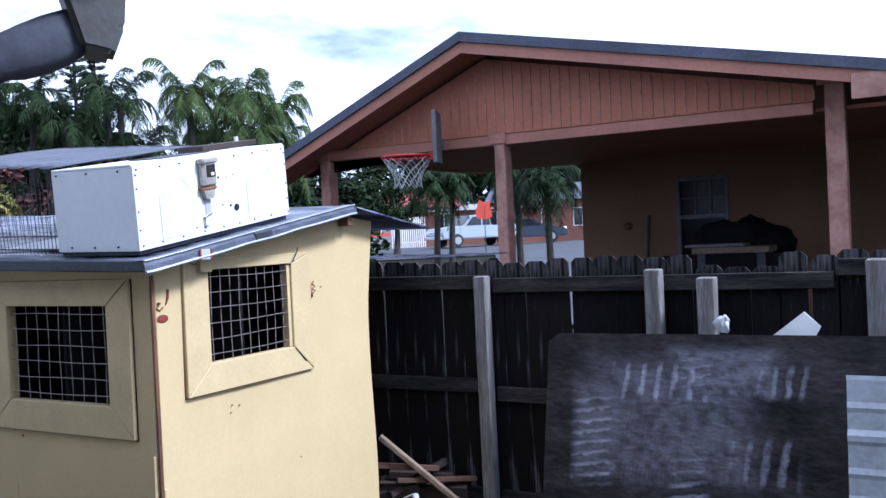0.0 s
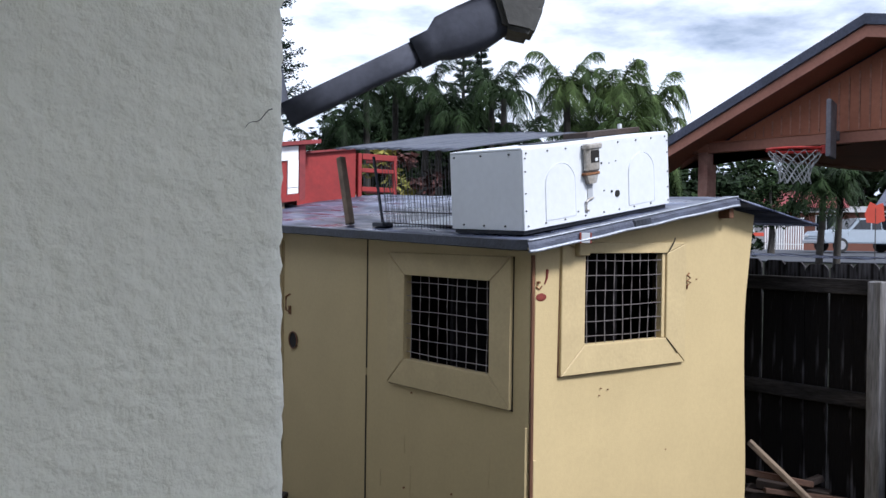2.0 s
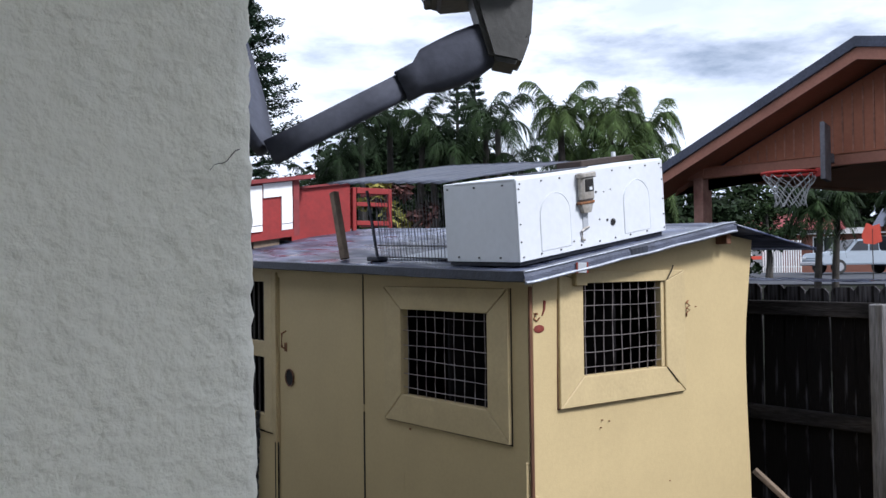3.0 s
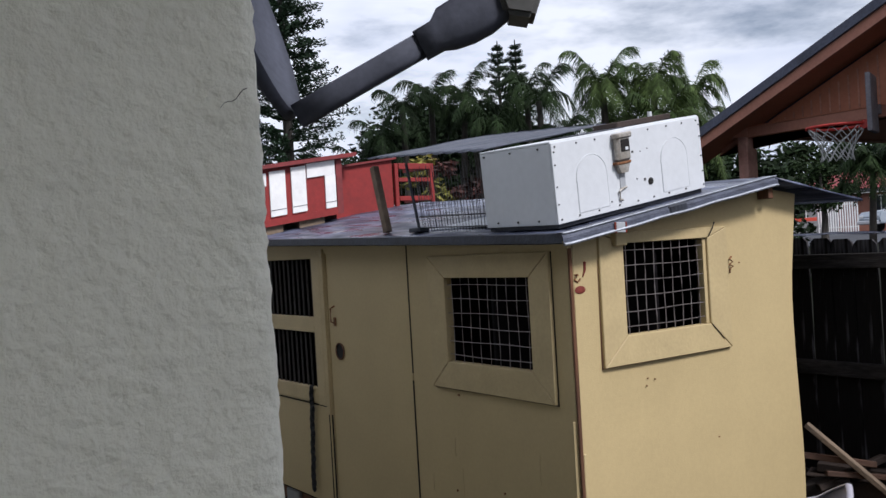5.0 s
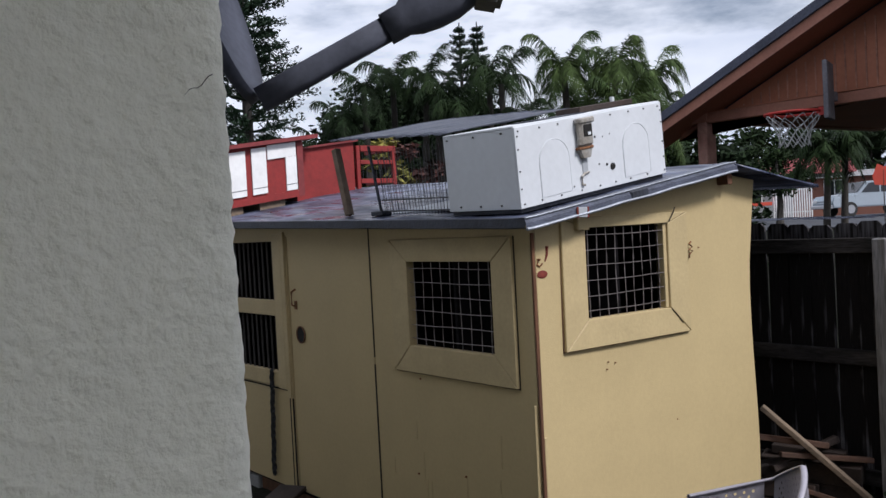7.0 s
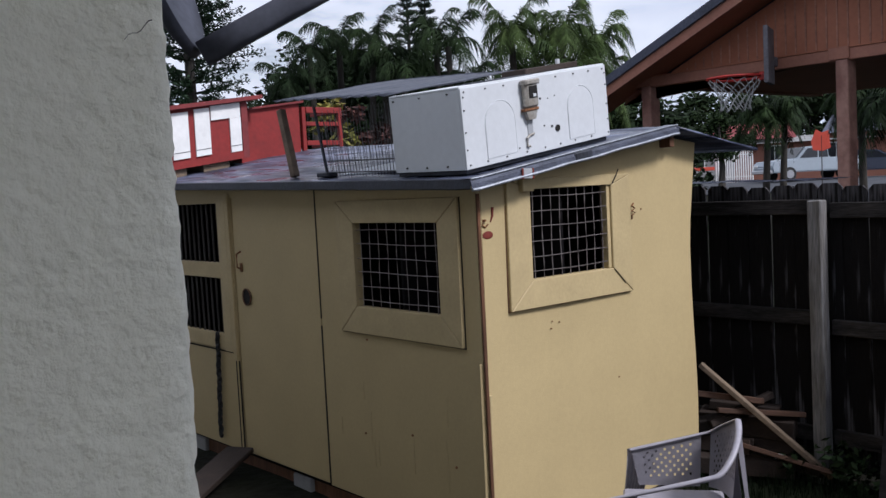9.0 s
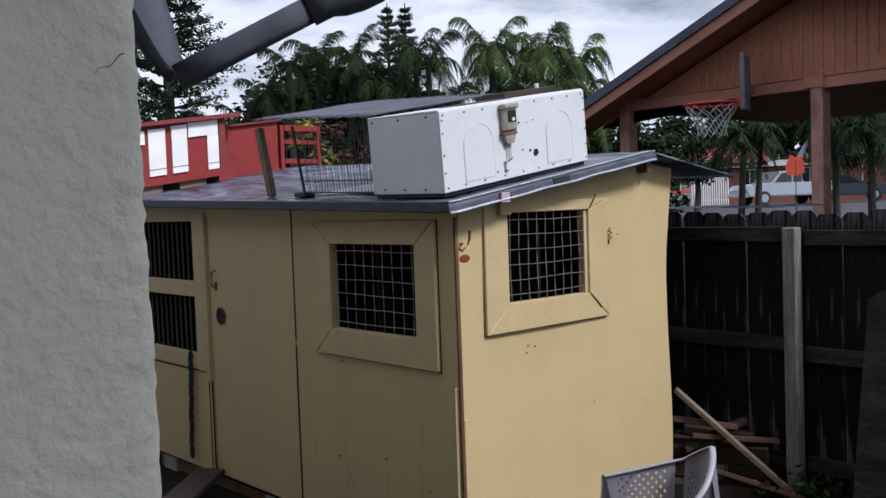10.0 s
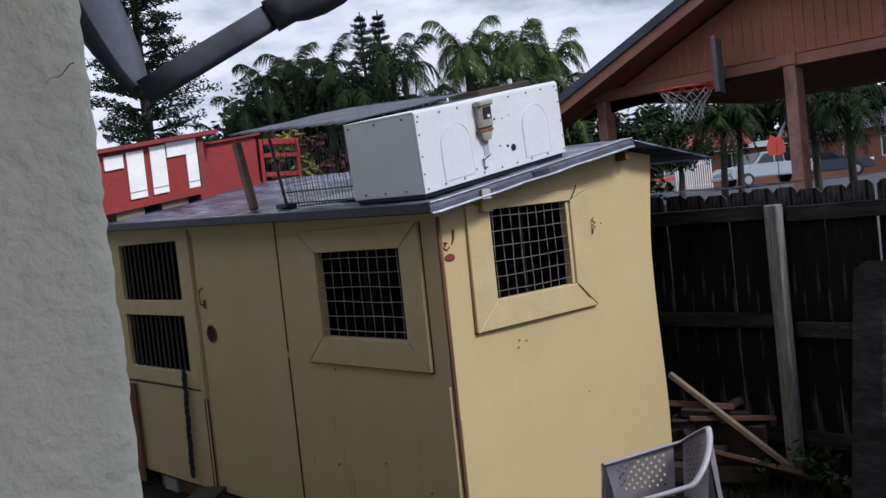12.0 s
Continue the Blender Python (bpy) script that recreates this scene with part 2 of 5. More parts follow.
def scrubbed(m, regions):
    """Adds pale scrub marks to a material: bands across or along a patch, torn by noise."""
    n, l = m.node_tree.nodes, m.node_tree.links
    b = n["Principled BSDF"]
    geo, sep = n.new("ShaderNodeNewGeometry"), n.new("ShaderNodeSeparateXYZ")
    l.new(geo.outputs["Position"], sep.inputs["Vector"])
    torn = n.new("ShaderNodeTexNoise")
    torn.inputs["Scale"].default_value, torn.inputs["Detail"].default_value = 16, 6
    l.new(geo.outputs["Position"], torn.inputs["Vector"])
    def calc(op, a, b2, c=None):
        q = n.new("ShaderNodeMath")
        q.operation = op
        for i, v in enumerate((a, b2, c)):
            if v is None:
                continue
            if isinstance(v, (int, float)):
                q.inputs[i].default_value = v
            else:
                l.new(v, q.inputs[i])
        return q.outputs[0]
    wob = calc("MULTIPLY_ADD", torn.outputs["Fac"], 0.05, -0.025)
    total = None
    for yc, zc, hy, hz, upright, pitch, strength in regions:
        du = calc("DIVIDE", calc("ABSOLUTE", calc("SUBTRACT", calc("ADD", sep.outputs["Y"], wob), yc), 0), hy)
        dv = calc("DIVIDE", calc("ABSOLUTE", calc("SUBTRACT", calc("ADD", sep.outputs["Z"], wob), zc), 0), hz)
        far = calc("MAXIMUM", du, dv)
        mask = n.new("ShaderNodeMapRange")
        mask.interpolation_type = "SMOOTHSTEP"
        mask.inputs["From Min"].default_value, mask.inputs["From Max"].default_value = 0.55, 1.05
        mask.inputs["To Min"].default_value, mask.inputs["To Max"].default_value = 1.0, 0.0
        l.new(far, mask.inputs["Value"])
        band = 1.0
        if pitch:
            coord = calc("ADD", calc("MULTIPLY_ADD", sep.outputs["Z"] if upright else sep.outputs["Y"], 0.16, sep.outputs["Y"] if upright else sep.outputs["Z"]), calc("MULTIPLY", wob, 0.9))
            wave = calc("SINE", calc("MULTIPLY", coord, 6.2832 / pitch), 0)
            rng = n.new("ShaderNodeMapRange")
            rng.inputs["From Min"].default_value, rng.inputs["From Max"].default_value = -0.1, 0.9
            l.new(wave, rng.inputs["Value"])
            band = rng.outputs["Result"]
        one = calc("MULTIPLY", calc("MULTIPLY", mask.outputs["Result"], band), strength)
        total = one if total is None else calc("MAXIMUM", total, one)
    rag = n.new("ShaderNodeMapRange")
    rag.inputs["From Min"].default_value, rag.inputs["From Max"].default_value = 0.3, 0.62
    l.new(torn.outputs["Fac"], rag.inputs["Value"])
    fac = calc("MULTIPLY", total, calc("MULTIPLY_ADD", rag.outputs["Result"], 0.7, 0.3))
    mix = n.new("ShaderNodeMix")
    mix.data_type = "RGBA"
    l.new(fac, mix.inputs["Factor"])
    l.new(b.inputs["Base Color"].links[0].from_socket, mix.inputs[6])
    mix.inputs[7].default_value = (0.26, 0.265, 0.33, 1)
    l.new(mix.outputs[2], b.inputs["Base Color"])


scrubbed(PLY, [(-1.69, 1.04, 0.30, 0.11, True, 0.085, 0.8), (-1.88, 1.08, 0.12, 0.12, False, 0.045, 0.6), (-2.26, 1.06, 0.18, 0.09, True, 0.07, 0.55),
               (-1.33, 0.75, 0.13, 0.27, False, 0.055, 0.7), (-1.84, 0.57, 0.12, 0.18, False, 0.06, 0.5), (-2.18, 0.68, 0.21, 0.13, True, 0.085, 0.45),
               (-1.74, 0.85, 0.50, 0.36, True, 0.0, 0.26), (-2.00, 1.10, 0.32, 0.14, True, 0.0, 0.36), (-1.36, 0.8, 0.16, 0.30, True, 0.0, 0.3), (-1.6, 0.75, 0.35, 0.25, True, 0.022, 0.3)])


# ---- building helpers ----
def part(name, bm, material, parent=None, label="", smooth=False):
    """Links a bmesh as one mesh object, under a thing or a part."""
    me = bpy.data.meshes.new(name)
    if smooth:
        for f in bm.faces:
            f.smooth = True
    bm.to_mesh(me)
    bm.free()
    me.materials.append(material)
    ob = new(name, me)
    if parent:
        ob.parent = parent
        ob.matrix_parent_inverse = parent.matrix_world.inverted() if parent.type != "EMPTY" else Matrix.Translation(-parent.location)
    if label:
        tagged(ob, label)
    return ob


def thing(name, x, y, z, label, category, group="", kind=""):
    """An Empty at a thing's base."""
    e = new(name)
    e.location = (x, y, z)
    e.empty_display_size = 0.1
    return tagged(e, label, category, group, kind)


def bxf(bm, lo, hi, bevel=0.0, m=None):
    """Adds a box between two corners, its edges rounded a little, turned by m."""
    v = [bm.verts.new((x, y, z)) for x in (lo[0], hi[0]) for y in (lo[1], hi[1]) for z in (lo[2], hi[2])]
    fs = [bm.faces.new([v[i] for i in q]) for q in ((0, 1, 3, 2), (4, 6, 7, 5), (0, 4, 5, 1), (2, 3, 7, 6), (0, 2, 6, 4), (1, 5, 7, 3))]
    if bevel:
        edges = list({e for f in fs for e in f.edges})
        r = bmesh.ops.bevel(bm, geom=edges, offset=bevel, segments=1, affect="EDGES", profile=0.5)
        v = list({w for f in r["faces"] for w in f.verts} | {w for w in v if w.is_valid})
    if m is not None:
        bmesh.ops.transform(bm, matrix=m, verts=[w for w in v if w.is_valid])
    return v


def box(lo, hi, bevel=0.0, m=None):
    bm = bmesh.new()
    bxf(bm, lo, hi, bevel, m)
    return bm


def beam_bm(a, b, w, h, bevel=0.004, twist=0.0):
    """A straight timber from a to b."""
    a, b = Vector(a), Vector(b)
    d = b - a
    m = Matrix.Translation(a) @ d.to_track_quat("Z", "Y").to_matrix().to_4x4() @ Matrix.Rotation(twist, 4, "Z")
    return box((-w / 2, -h / 2, 0), (w / 2, h / 2, d.length), bevel, m)


def tubef(bm, pts, radii, sides=8, caps=True):
    """Adds a tube along points."""
    pts = [Vector(p) for p in pts]
    if not hasattr(radii, "__len__"):
        radii = [radii] * len(pts)
    rings = []
    for i, p in enumerate(pts):
        d = (pts[min(i + 1, len(pts) - 1)] - pts[max(i - 1, 0)]).normalized()
        q = d.to_track_quat("Z", "Y")
        rings.append([bm.verts.new(p + q @ Vector((math.cos(a) * radii[i], math.sin(a) * radii[i], 0)))
                      for a in (2 * math.pi * k / sides for k in range(sides))])
    for r0, r1 in zip(rings, rings[1:]):
        for k in range(sides):
            bm.faces.new((r0[k], r0[(k + 1) % sides], r1[(k + 1) % sides], r1[k]))
    if caps:
        bm.faces.new(rings[0][::-1])
        bm.faces.new(rings[-1])
    return bm


def tube(pts, radii, sides=8):
    return tubef(bmesh.new(), pts, radii, sides)


def prism(outline, axis, a, b):
    """A flat outline drawn out along an axis ('x': points are (y, z); 'y': (x, z); 'z': (x, y))."""
    bm = bmesh.new()
    def at(p, v):
        return {"x": (v, p[0], p[1]), "y": (p[0], v, p[1]), "z": (p[0], p[1], v)}[axis]
    r0, r1 = [bm.verts.new(at(p, a)) for p in outline], [bm.verts.new(at(p, b)) for p in outline]
    bm.faces.new(r0)
    bm.faces.new(r1[::-1])
    n = len(outline)
    for i in range(n):
        bm.faces.new((r0[i], r1[i], r1[(i + 1) % n], r0[(i + 1) % n]))
    bmesh.ops.recalc_face_normals(bm, faces=bm.faces)
    return bm


def wall_with_holes(axis, at, thick, u0, u1, z0, z1, holes, top=None):
    """A wall in the plane axis = at..at + thick over u0..u1, z0..z1, with rectangular openings (u0, u1, z0, z1) right through.
    top: a function of u that gives the height of its upper edge."""
    top = top or (lambda u: z1)
    us = sorted({u0, u1, *(h[0] for h in holes), *(h[1] for h in holes)})
    us = sorted({round(u, 4) for u in us} | {round(u0 + (u1 - u0) * i / 12, 4) for i in range(13)})
    zs = sorted({z0, z1, *(h[2] for h in holes), *(h[3] for h in holes), *(round(z0 + (z1 - z0) * i / 14, 4) for i in range(12))})
    bm = bmesh.new()
    grid = {}
    def vert(u, z, side):
        zz = top(u) if z == z1 else z
        key = (round(u, 5), round(z, 5), side)
        if key not in grid:
            p = at + (thick if side else 0)
            grid[key] = bm.verts.new((p, u, zz) if axis == "x" else (u, p, zz))
        return grid[key]
    cells = set()
    for i in range(len(us) - 1):
        for j in range(len(zs) - 1):
            cu, cz = (us[i] + us[i + 1]) / 2, (zs[j] + zs[j + 1]) / 2
            if not any(h[0] < cu < h[1] and h[2] < cz < h[3] for h in holes):
                cells.add((i, j))
    for i, j in cells:
        q = [(us[i], zs[j]), (us[i + 1], zs[j]), (us[i + 1], zs[j + 1]), (us[i], zs[j + 1])]
        for side in (0, 1):
            bm.faces.new([vert(*p, side) for p in q])
        for (di, dj), (p, r) in (((0, -1), (q[0], q[1])), ((1, 0), (q[1], q[2])), ((0, 1), (q[2], q[3])), ((-1, 0), (q[3], q[0]))):
            if (i + di, j + dj) not in cells:
                bm.faces.new((vert(*p, 0), vert(*r, 0), vert(*r, 1), vert(*p, 1)))
    bmesh.ops.recalc_face_normals(bm, faces=bm.faces)
    return bm


# ---- ground ----
def ground_height(x, y):
    d = math.hypot(x, y)
    rise = min(max((d - 9) / 40, 0), 1)
    return 1.15 * rise * rise * (3 - 2 * rise)


bm = bmesh.new()
radii = [0, 1, 2, 3, 4, 5, 6, 8, 10, 13, 17, 22, 28, 35, 43, 52, 65, 90, 150, 400, 1500]
rings = []
for r in radii:
    ring = []
    for k in range(64):
        a = 2 * math.pi * k / 64
        x, y = r * math.cos(a), r * math.sin(a)
        z = ground_height(x, y) + 0.03 * noise.noise((x * 0.7, y * 0.7, 0)) * (1 if r < 12 else 0) - 0.03
        ring.append(bm.verts.new((x, y, z)))
    rings.append(ring)
for r0, r1 in zip(rings, rings[1:]):
    for k in range(64):
        bm.faces.new((r0[k], r1[k], r1[(k + 1) % 64], r0[(k + 1) % 64]))
bmesh.ops.remove_doubles(bm, verts=bm.verts, dist=1e-5)
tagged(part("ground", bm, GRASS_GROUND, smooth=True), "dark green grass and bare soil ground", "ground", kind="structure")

# ---- near house: stucco corner ----
bm = bmesh.new()
nz = 330
EX, EY = -2.453, -2.27
cols = [(-6.5, EY), (-4.5, EY), (-3.4, EY), (-3.0, EY), (-2.8, EY), (-2.65, EY), (-2.55, EY), (-2.5, EY), (EX - 0.02, EY), (EX - 0.006, EY + 0.004),
        (EX, EY + 0.012), (EX, EY + 0.05), (EX, 3.0), (EX, 6.0)]
grid = []
for i in range(nz + 1):
    z = -0.05 + 2.91 * i / nz
    row = []
    for j, (x, y) in enumerate(cols):
        n1 = 0.0035 * noise.noise((z * 7, j * 0.37, 3)) + 0.0035 * noise.noise((z * 26, j * 1.1, 8)) + 0.003 * noise.noise((z * 75, j * 1.7, 1))
        lean = -0.004 * (z - 1.8)
        if 8 <= j <= 11:
            row.append(bm.verts.new((x + n1 + lean * 1.4, y - n1 * 0.6, z)))
        elif j < 8:
            row.append(bm.verts.new((x, y + 0.003 * noise.noise((x * 6, z * 6, 2)), z)))
        else:
            row.append(bm.verts.new((x, y, z)))
    grid.append(row)
for r0, r1 in zip(grid, grid[1:]):
    for j in range(len(cols) - 1):
        bm.faces.new((r0[j], r0[j + 1], r1[j + 1], r1[j]))
back = [bm.verts.new(p) for p in ((-6.5, 6.0, -0.05), (-6.5, 6.0, 2.86))]
bm.faces.new([grid[-1][j] for j in range(len(cols))] + [back[1]])
bm.faces.new((grid[0][-1], back[0], back[1], grid[-1][-1], *[grid[i][-1] for i in range(nz - 1, 0, -1)]))
bm.faces.new((back[0], grid[0][0], *[grid[i][0] for i in range(1, nz)], grid[-1][0], back[1]))
bmesh.ops.recalc_face_normals(bm, faces=bm.faces)
house_corner = tagged(part("wall_stucco", bm, STUCCO, smooth=True), "pale grey-green rough stucco house wall corner", "wall", kind="structure")
bm = bmesh.new()
for k in range(7):
    a, b = k / 7, (k + 1) / 7
    p = lambda s: (EX - 0.044 + 0.026 * s, EY - 0.001, 1.912 + 0.018 * s + 0.002 * math.sin(s * 9))
    tubef(bm, (p(a), p(b)), 0.0003 * (0.6 + a), 4)
part("crack", bm, SLAT, house_corner)
# unseen wing added behind the camera to keep sky light off the shed front
tagged(part("wall_sky_block", wall_with_holes("x", -4.7, 0.25, -9.5, EY - 0.001, -0.05, 2.86, [(-6.2, -5.2, 1.0, 2.1)]), STUCCO), "unseen pale stucco wall added to block sky light", "wall", kind="structure")
tagged(part("sky_block_window", box((-4.62, -6.2, 1.0), (-4.58, -5.2, 2.1)), GLASS_DARK), "dark glazed window in the unseen added wall", "window", kind="structure")
tagged(part("roof_sky_block", prism([(-9.4, 2.87), (-4.1, 2.87), (-4.1, 3.03), (-6.6, 5.0), (-9.4, 3.03)], "y", -9.9, -4.36), SHINGLE), "unseen grey-blue shingled gable roof added to block sky light", "roof", kind="structure")
# unseen eave and flat roof added as sky blockers; dark boards cut bounce
eave = tagged(part("eave_blocker", box((-6.9, EY + 0.001, 2.86), (-1.95, 6.3, 3.02), 0.01), SLAT), "unseen brown boarded eave added to block sky and cut bounce", "eave", kind="structure")
part("eave_blocker_fascia", box((-1.948, EY + 0.001, 2.82), (-1.91, 6.3, 3.05), 0.005), SLAT, eave)
# unseen porch roof added: shades the stucco, white underside bounces light back
porch = tagged(part("porch_blocker", box((-4.05, -4.3, 2.86), (-1.95, EY - 0.001, 3.02), 0.01), WHITE), "unseen white boarded porch roof added to shade the stucco and bounce light", "porch roof", kind="structure")
part("porch_blocker_fascia", box((-4.05, -4.34, 2.82), (-1.95, -4.302, 3.05), 0.005), WHITE, porch)
part("porch_blocker_fascia", box((-1.948, -4.34, 2.82), (-1.91, EY - 0.001, 3.05), 0.005), WHITE, porch)


# ---- shed ----
def roof_z(x, y=0.0):
    """Top of the roof: it rises from the door side to a ridge and falls behind it."""
    return (1.800 + 0.163 * (x + 0.11) if x < 1.40 else 2.046 - 0.16 * (x - 1.40)) + 0.030 * max(y, 0)


SHED_L = 4.75
shed = thing("shed", 0.0, 0.0, 0.0, "cream-painted plywood bird shed with mesh windows and sloping roof", "shed")
# front wall with the window, the door gap and two barred openings
front = wall_with_holes("x", 0.0, 0.03, 0.0, SHED_L, 0.09, 1.9,
                        [(0.262, 0.955, 1.157, 1.605), (1.335, 2.345, 0.089, 1.77), (2.53, 3.46, 1.343, 1.74), (2.53, 3.46, 0.862, 1.24)],
                        top=lambda y: roof_z(0.02, y) - 0.035)
part("front_wall", front, CREAM, shed)
side = wall_with_holes("y", 0.0, 0.03, 0.032, 1.712, 0.05, 1.9, [(0.341, 0.947, 1.306, 1.741)], top=lambda x: roof_z(x) - 0.04)
for v in side.verts:
    v.co.y += 0.012 * math.sin(v.co.x * 3.1) * math.sin(v.co.z * 2.3)
    if v.co.x > 1.6:
        v.co.x += -0.038 + 0.055 * max(0.0, (v.co.z - 1.4) / 0.45) ** 1.4 + 0.012 * math.sin(v.co.z * 4.2)
part("side_wall", side, CREAM, shed)
part("back_wall", box((1.62, 0.04, 0.05), (1.65, SHED_L, 1.95)), CREAM, shed)
part("end_wall", box((0.03, SHED_L - 0.03, 0.05), (1.615, SHED_L, 1.86)), CREAM, shed)
part("floor", box((0.035, 0.035, 0.06), (1.675, SHED_L - 0.035, 0.09)), DARK, shed)
# near-black sheets added close behind the openings in place of the inside's shade
part("shade_sheet", box((0.62, 0.05, 0.1), (0.64, SHED_L - 0.05, 1.75)), DARK, shed)
part("shade_sheet", box((0.05, 0.62, 0.1), (1.66, 0.64, 1.75)), DARK, shed)
part("shade_sheet", box((0.05, 1.30, 0.1), (0.61, 1.32, 1.75)), DARK, shed)
part("shade_lid", box((0.04, 0.04, 1.755), (1.66, SHED_L - 0.04, 1.765)), DARK, shed)
# corner strip: bare reddish edge and loose cream strip
part("corner_edge", beam_bm((0.008, -0.014, 0.10), (0.004, -0.012, 1.735), 0.016, 0.016, 0.003), RUSTWOOD, shed, "bare reddish-brown split wood edge")
part("corner_strip", beam_bm((0.03, -0.004, 0.07), (0.03, -0.006, 0.80), 0.018, 0.016, 0.003), TRIM, shed)
part("skirt", box((0.05, 0.06, -0.04), (0.10, 3.3, 0.088)), RUSTWOOD, shed, "dark red-brown timber base under the wall")
for y in (0.25, 1.6, 3.0):
    part("block", box((0.02, y, -0.06), (0.22, y + 0.2, 0.06), 0.008), CONCRETE, shed, "grey concrete block under the shed")


def picture_frame(axis, at, u0, u1, z0, z1, ou0, ou1, oz0, oz1, material, parent):
    """Four mitred boards round an opening, standing proud on the wall's outer side."""
    inner, outer = [(u0, z0), (u1, z0), (u1, z1), (u0, z1)], [(ou0, oz0), (ou1, oz0), (ou1, oz1), (ou0, oz1)]
    for k in range(4):
        bm = bmesh.new()
        a, b = k, (k + 1) % 4
        quad = [outer[a], outer[b], inner[b], inner[a]]
        cu, cz = sum(p[0] for p in quad) / 4, sum(p[1] for p in quad) / 4
        quad = [(cu + (p[0] - cu) * 0.995, cz + (p[1] - cz) * 0.993) for p in quad]
        def at3(p, d):
            return (at - d, p[0], p[1]) if axis == "x" else (p[0], at - d, p[1])
        r0, r1 = [bm.verts.new(at3(p, -0.004)) for p in quad], [bm.verts.new(at3(p, 0.02)) for p in quad]
        bm.faces.new(r0), bm.faces.new(r1)
        for i in range(4):
            bm.faces.new((r0[i], r0[(i + 1) % 4], r1[(i + 1) % 4], r1[i]))
        bmesh.ops.recalc_face_normals(bm, faces=bm.faces)
        bmesh.ops.bevel(bm, geom=[e for e in bm.edges], offset=0.003, segments=1, affect="EDGES")
        part("frame_board", bm, material, parent)


def wire_mesh(axis, at, u0, u1, z0, z1, nu, nz, parent, seed, first=0.5):
    """Welded wire: each wire a thin bent tube."""
    rnd = random.Random(seed)
    for k in range(nu):
        u = u0 + (u1 - u0) * (k + first) / nu
        ph = rnd.random() * 6
        pts = [(u + 0.0025 * math.sin(ph + 7 * s / 6), z0 + (z1 - z0) * s / 6) for s in range(7)]
        part("wire", tube([(at, a, b) if axis == "x" else (a, at, b) for a, b in pts], 0.0024, 5), WIRE, parent)
    for k in range(nz):
        z = z0 + (z1 - z0) * (k + first) / nz
        ph = rnd.random() * 6
        pts = [(u0 + (u1 - u0) * s / 6, z + 0.0025 * math.sin(ph + 6 * s / 6)) for s in range(7)]
        part("wire", tube([(at - 0.003, a, b) if axis == "x" else (a, at - 0.003, b) for a, b in pts], 0.0021, 5), WIRE, parent)


picture_frame("x", 0.0, 0.262, 0.955, 1.157, 1.605, 0.112, 1.112, 1.012, 1.725, TRIM, shed)
picture_frame("y", 0.0, 0.341, 0.947, 1.306, 1.741, 0.183, 1.105, 1.168, 1.795, TRIM, shed)
wire_mesh("x", 0.004, 0.262, 0.955, 1.157, 1.605, 9, 6, shed, 3)
wire_mesh("y", 0.002, 0.341, 0.921, 1.306, 1.741, 9, 6, shed, 4)
# inner stop strips in the window openings
part("window_stop", box((0.922, -0.008, 1.307), (0.946, 0.03, 1.74), 0.002), TRIM, shed)
# front frame's open joints and shadow lines as dark strips; side joints brown
part("joint_shadow", box((-0.004, 0.106, 1.007), (0.001, 1.112, 1.0115)), GAP, shed)
part("joint_shadow", box((-0.004, 0.107, 1.012), (0.001, 0.1115, 1.725)), GAP, shed)
part("joint_shadow", box((0.183, -0.004, 1.164), (1.09, 0.001, 1.1675)), RUSTWOOD, shed)
part("joint_shadow", box((0.179, -0.004, 1.164), (0.1825, 0.001, 1.75)), RUSTWOOD, shed)
# loose splinter of bare edge and peeling strip low on the corner
part("corner_strip", beam_bm((0.018, -0.006, 0.08), (0.012, -0.008, 0.86), 0.014, 0.012, 0.003), RUSTWOOD, shed)
part("corner_strip", beam_bm((-0.006, 0.012, 0.10), (-0.004, 0.010, 0.95), 0.012, 0.016, 0.003), TRIM, shed)
rnd = random.Random(14)
for k in range(9):
    y, z, h = rnd.uniform(0.15, 1.25), rnd.uniform(0.35, 0.95), rnd.uniform(0.05, 0.22)
    part("paint_drip", tube([(-0.0005, y, z), (-0.0012, y + 0.002, z - h * 0.5), (-0.0008, y, z - h)], [0.0015, 0.003, 0.002], 5), TRIM, shed)
# door
door = part("door", box((0.002, 1.345, 0.095), (0.028, 2.335, 1.80), 0.003), CREAM, shed, "plain cream plywood door with a round hole")
bmh = bmesh.new()
bmesh.ops.create_cone(bmh, cap_ends=True, segments=20, radius1=0.052, radius2=0.052, depth=0.006, matrix=Matrix.Translation((0.001, 2.195, 1.133)) @ Matrix.Rotation(radians(90), 4, "Y"))
part("latch_hole", bmh, GAP, door, "dark round hole in the door")
bmh = tubef(bmesh.new(), [(-0.006, 2.195 + 0.053 * math.cos(a), 1.133 + 0.053 * math.sin(a)) for a in [2 * math.pi * k / 20 for k in range(21)]], 0.004, 5)
part("hole_rim", bmh, RUSTWOOD, door)
part("pull_handle", tube([(0.0, 2.247, 1.31), (-0.03, 2.247, 1.325), (-0.03, 2.247, 1.41), (0.0, 2.247, 1.425)], 0.006, 6), RUST, door, "small rusty pull handle")
part("latch_plate", box((-0.006, 2.235, 1.295), (0.002, 2.26, 1.35)), RUST, door)
part("door_jamb", box((-0.018, 2.355, 0.70), (0.0, 2.40, 1.80), 0.003), TRIM, shed)
part("door_jamb", box((-0.010, 2.348, 0.10), (0.0, 2.352, 0.70)), GAP, shed)
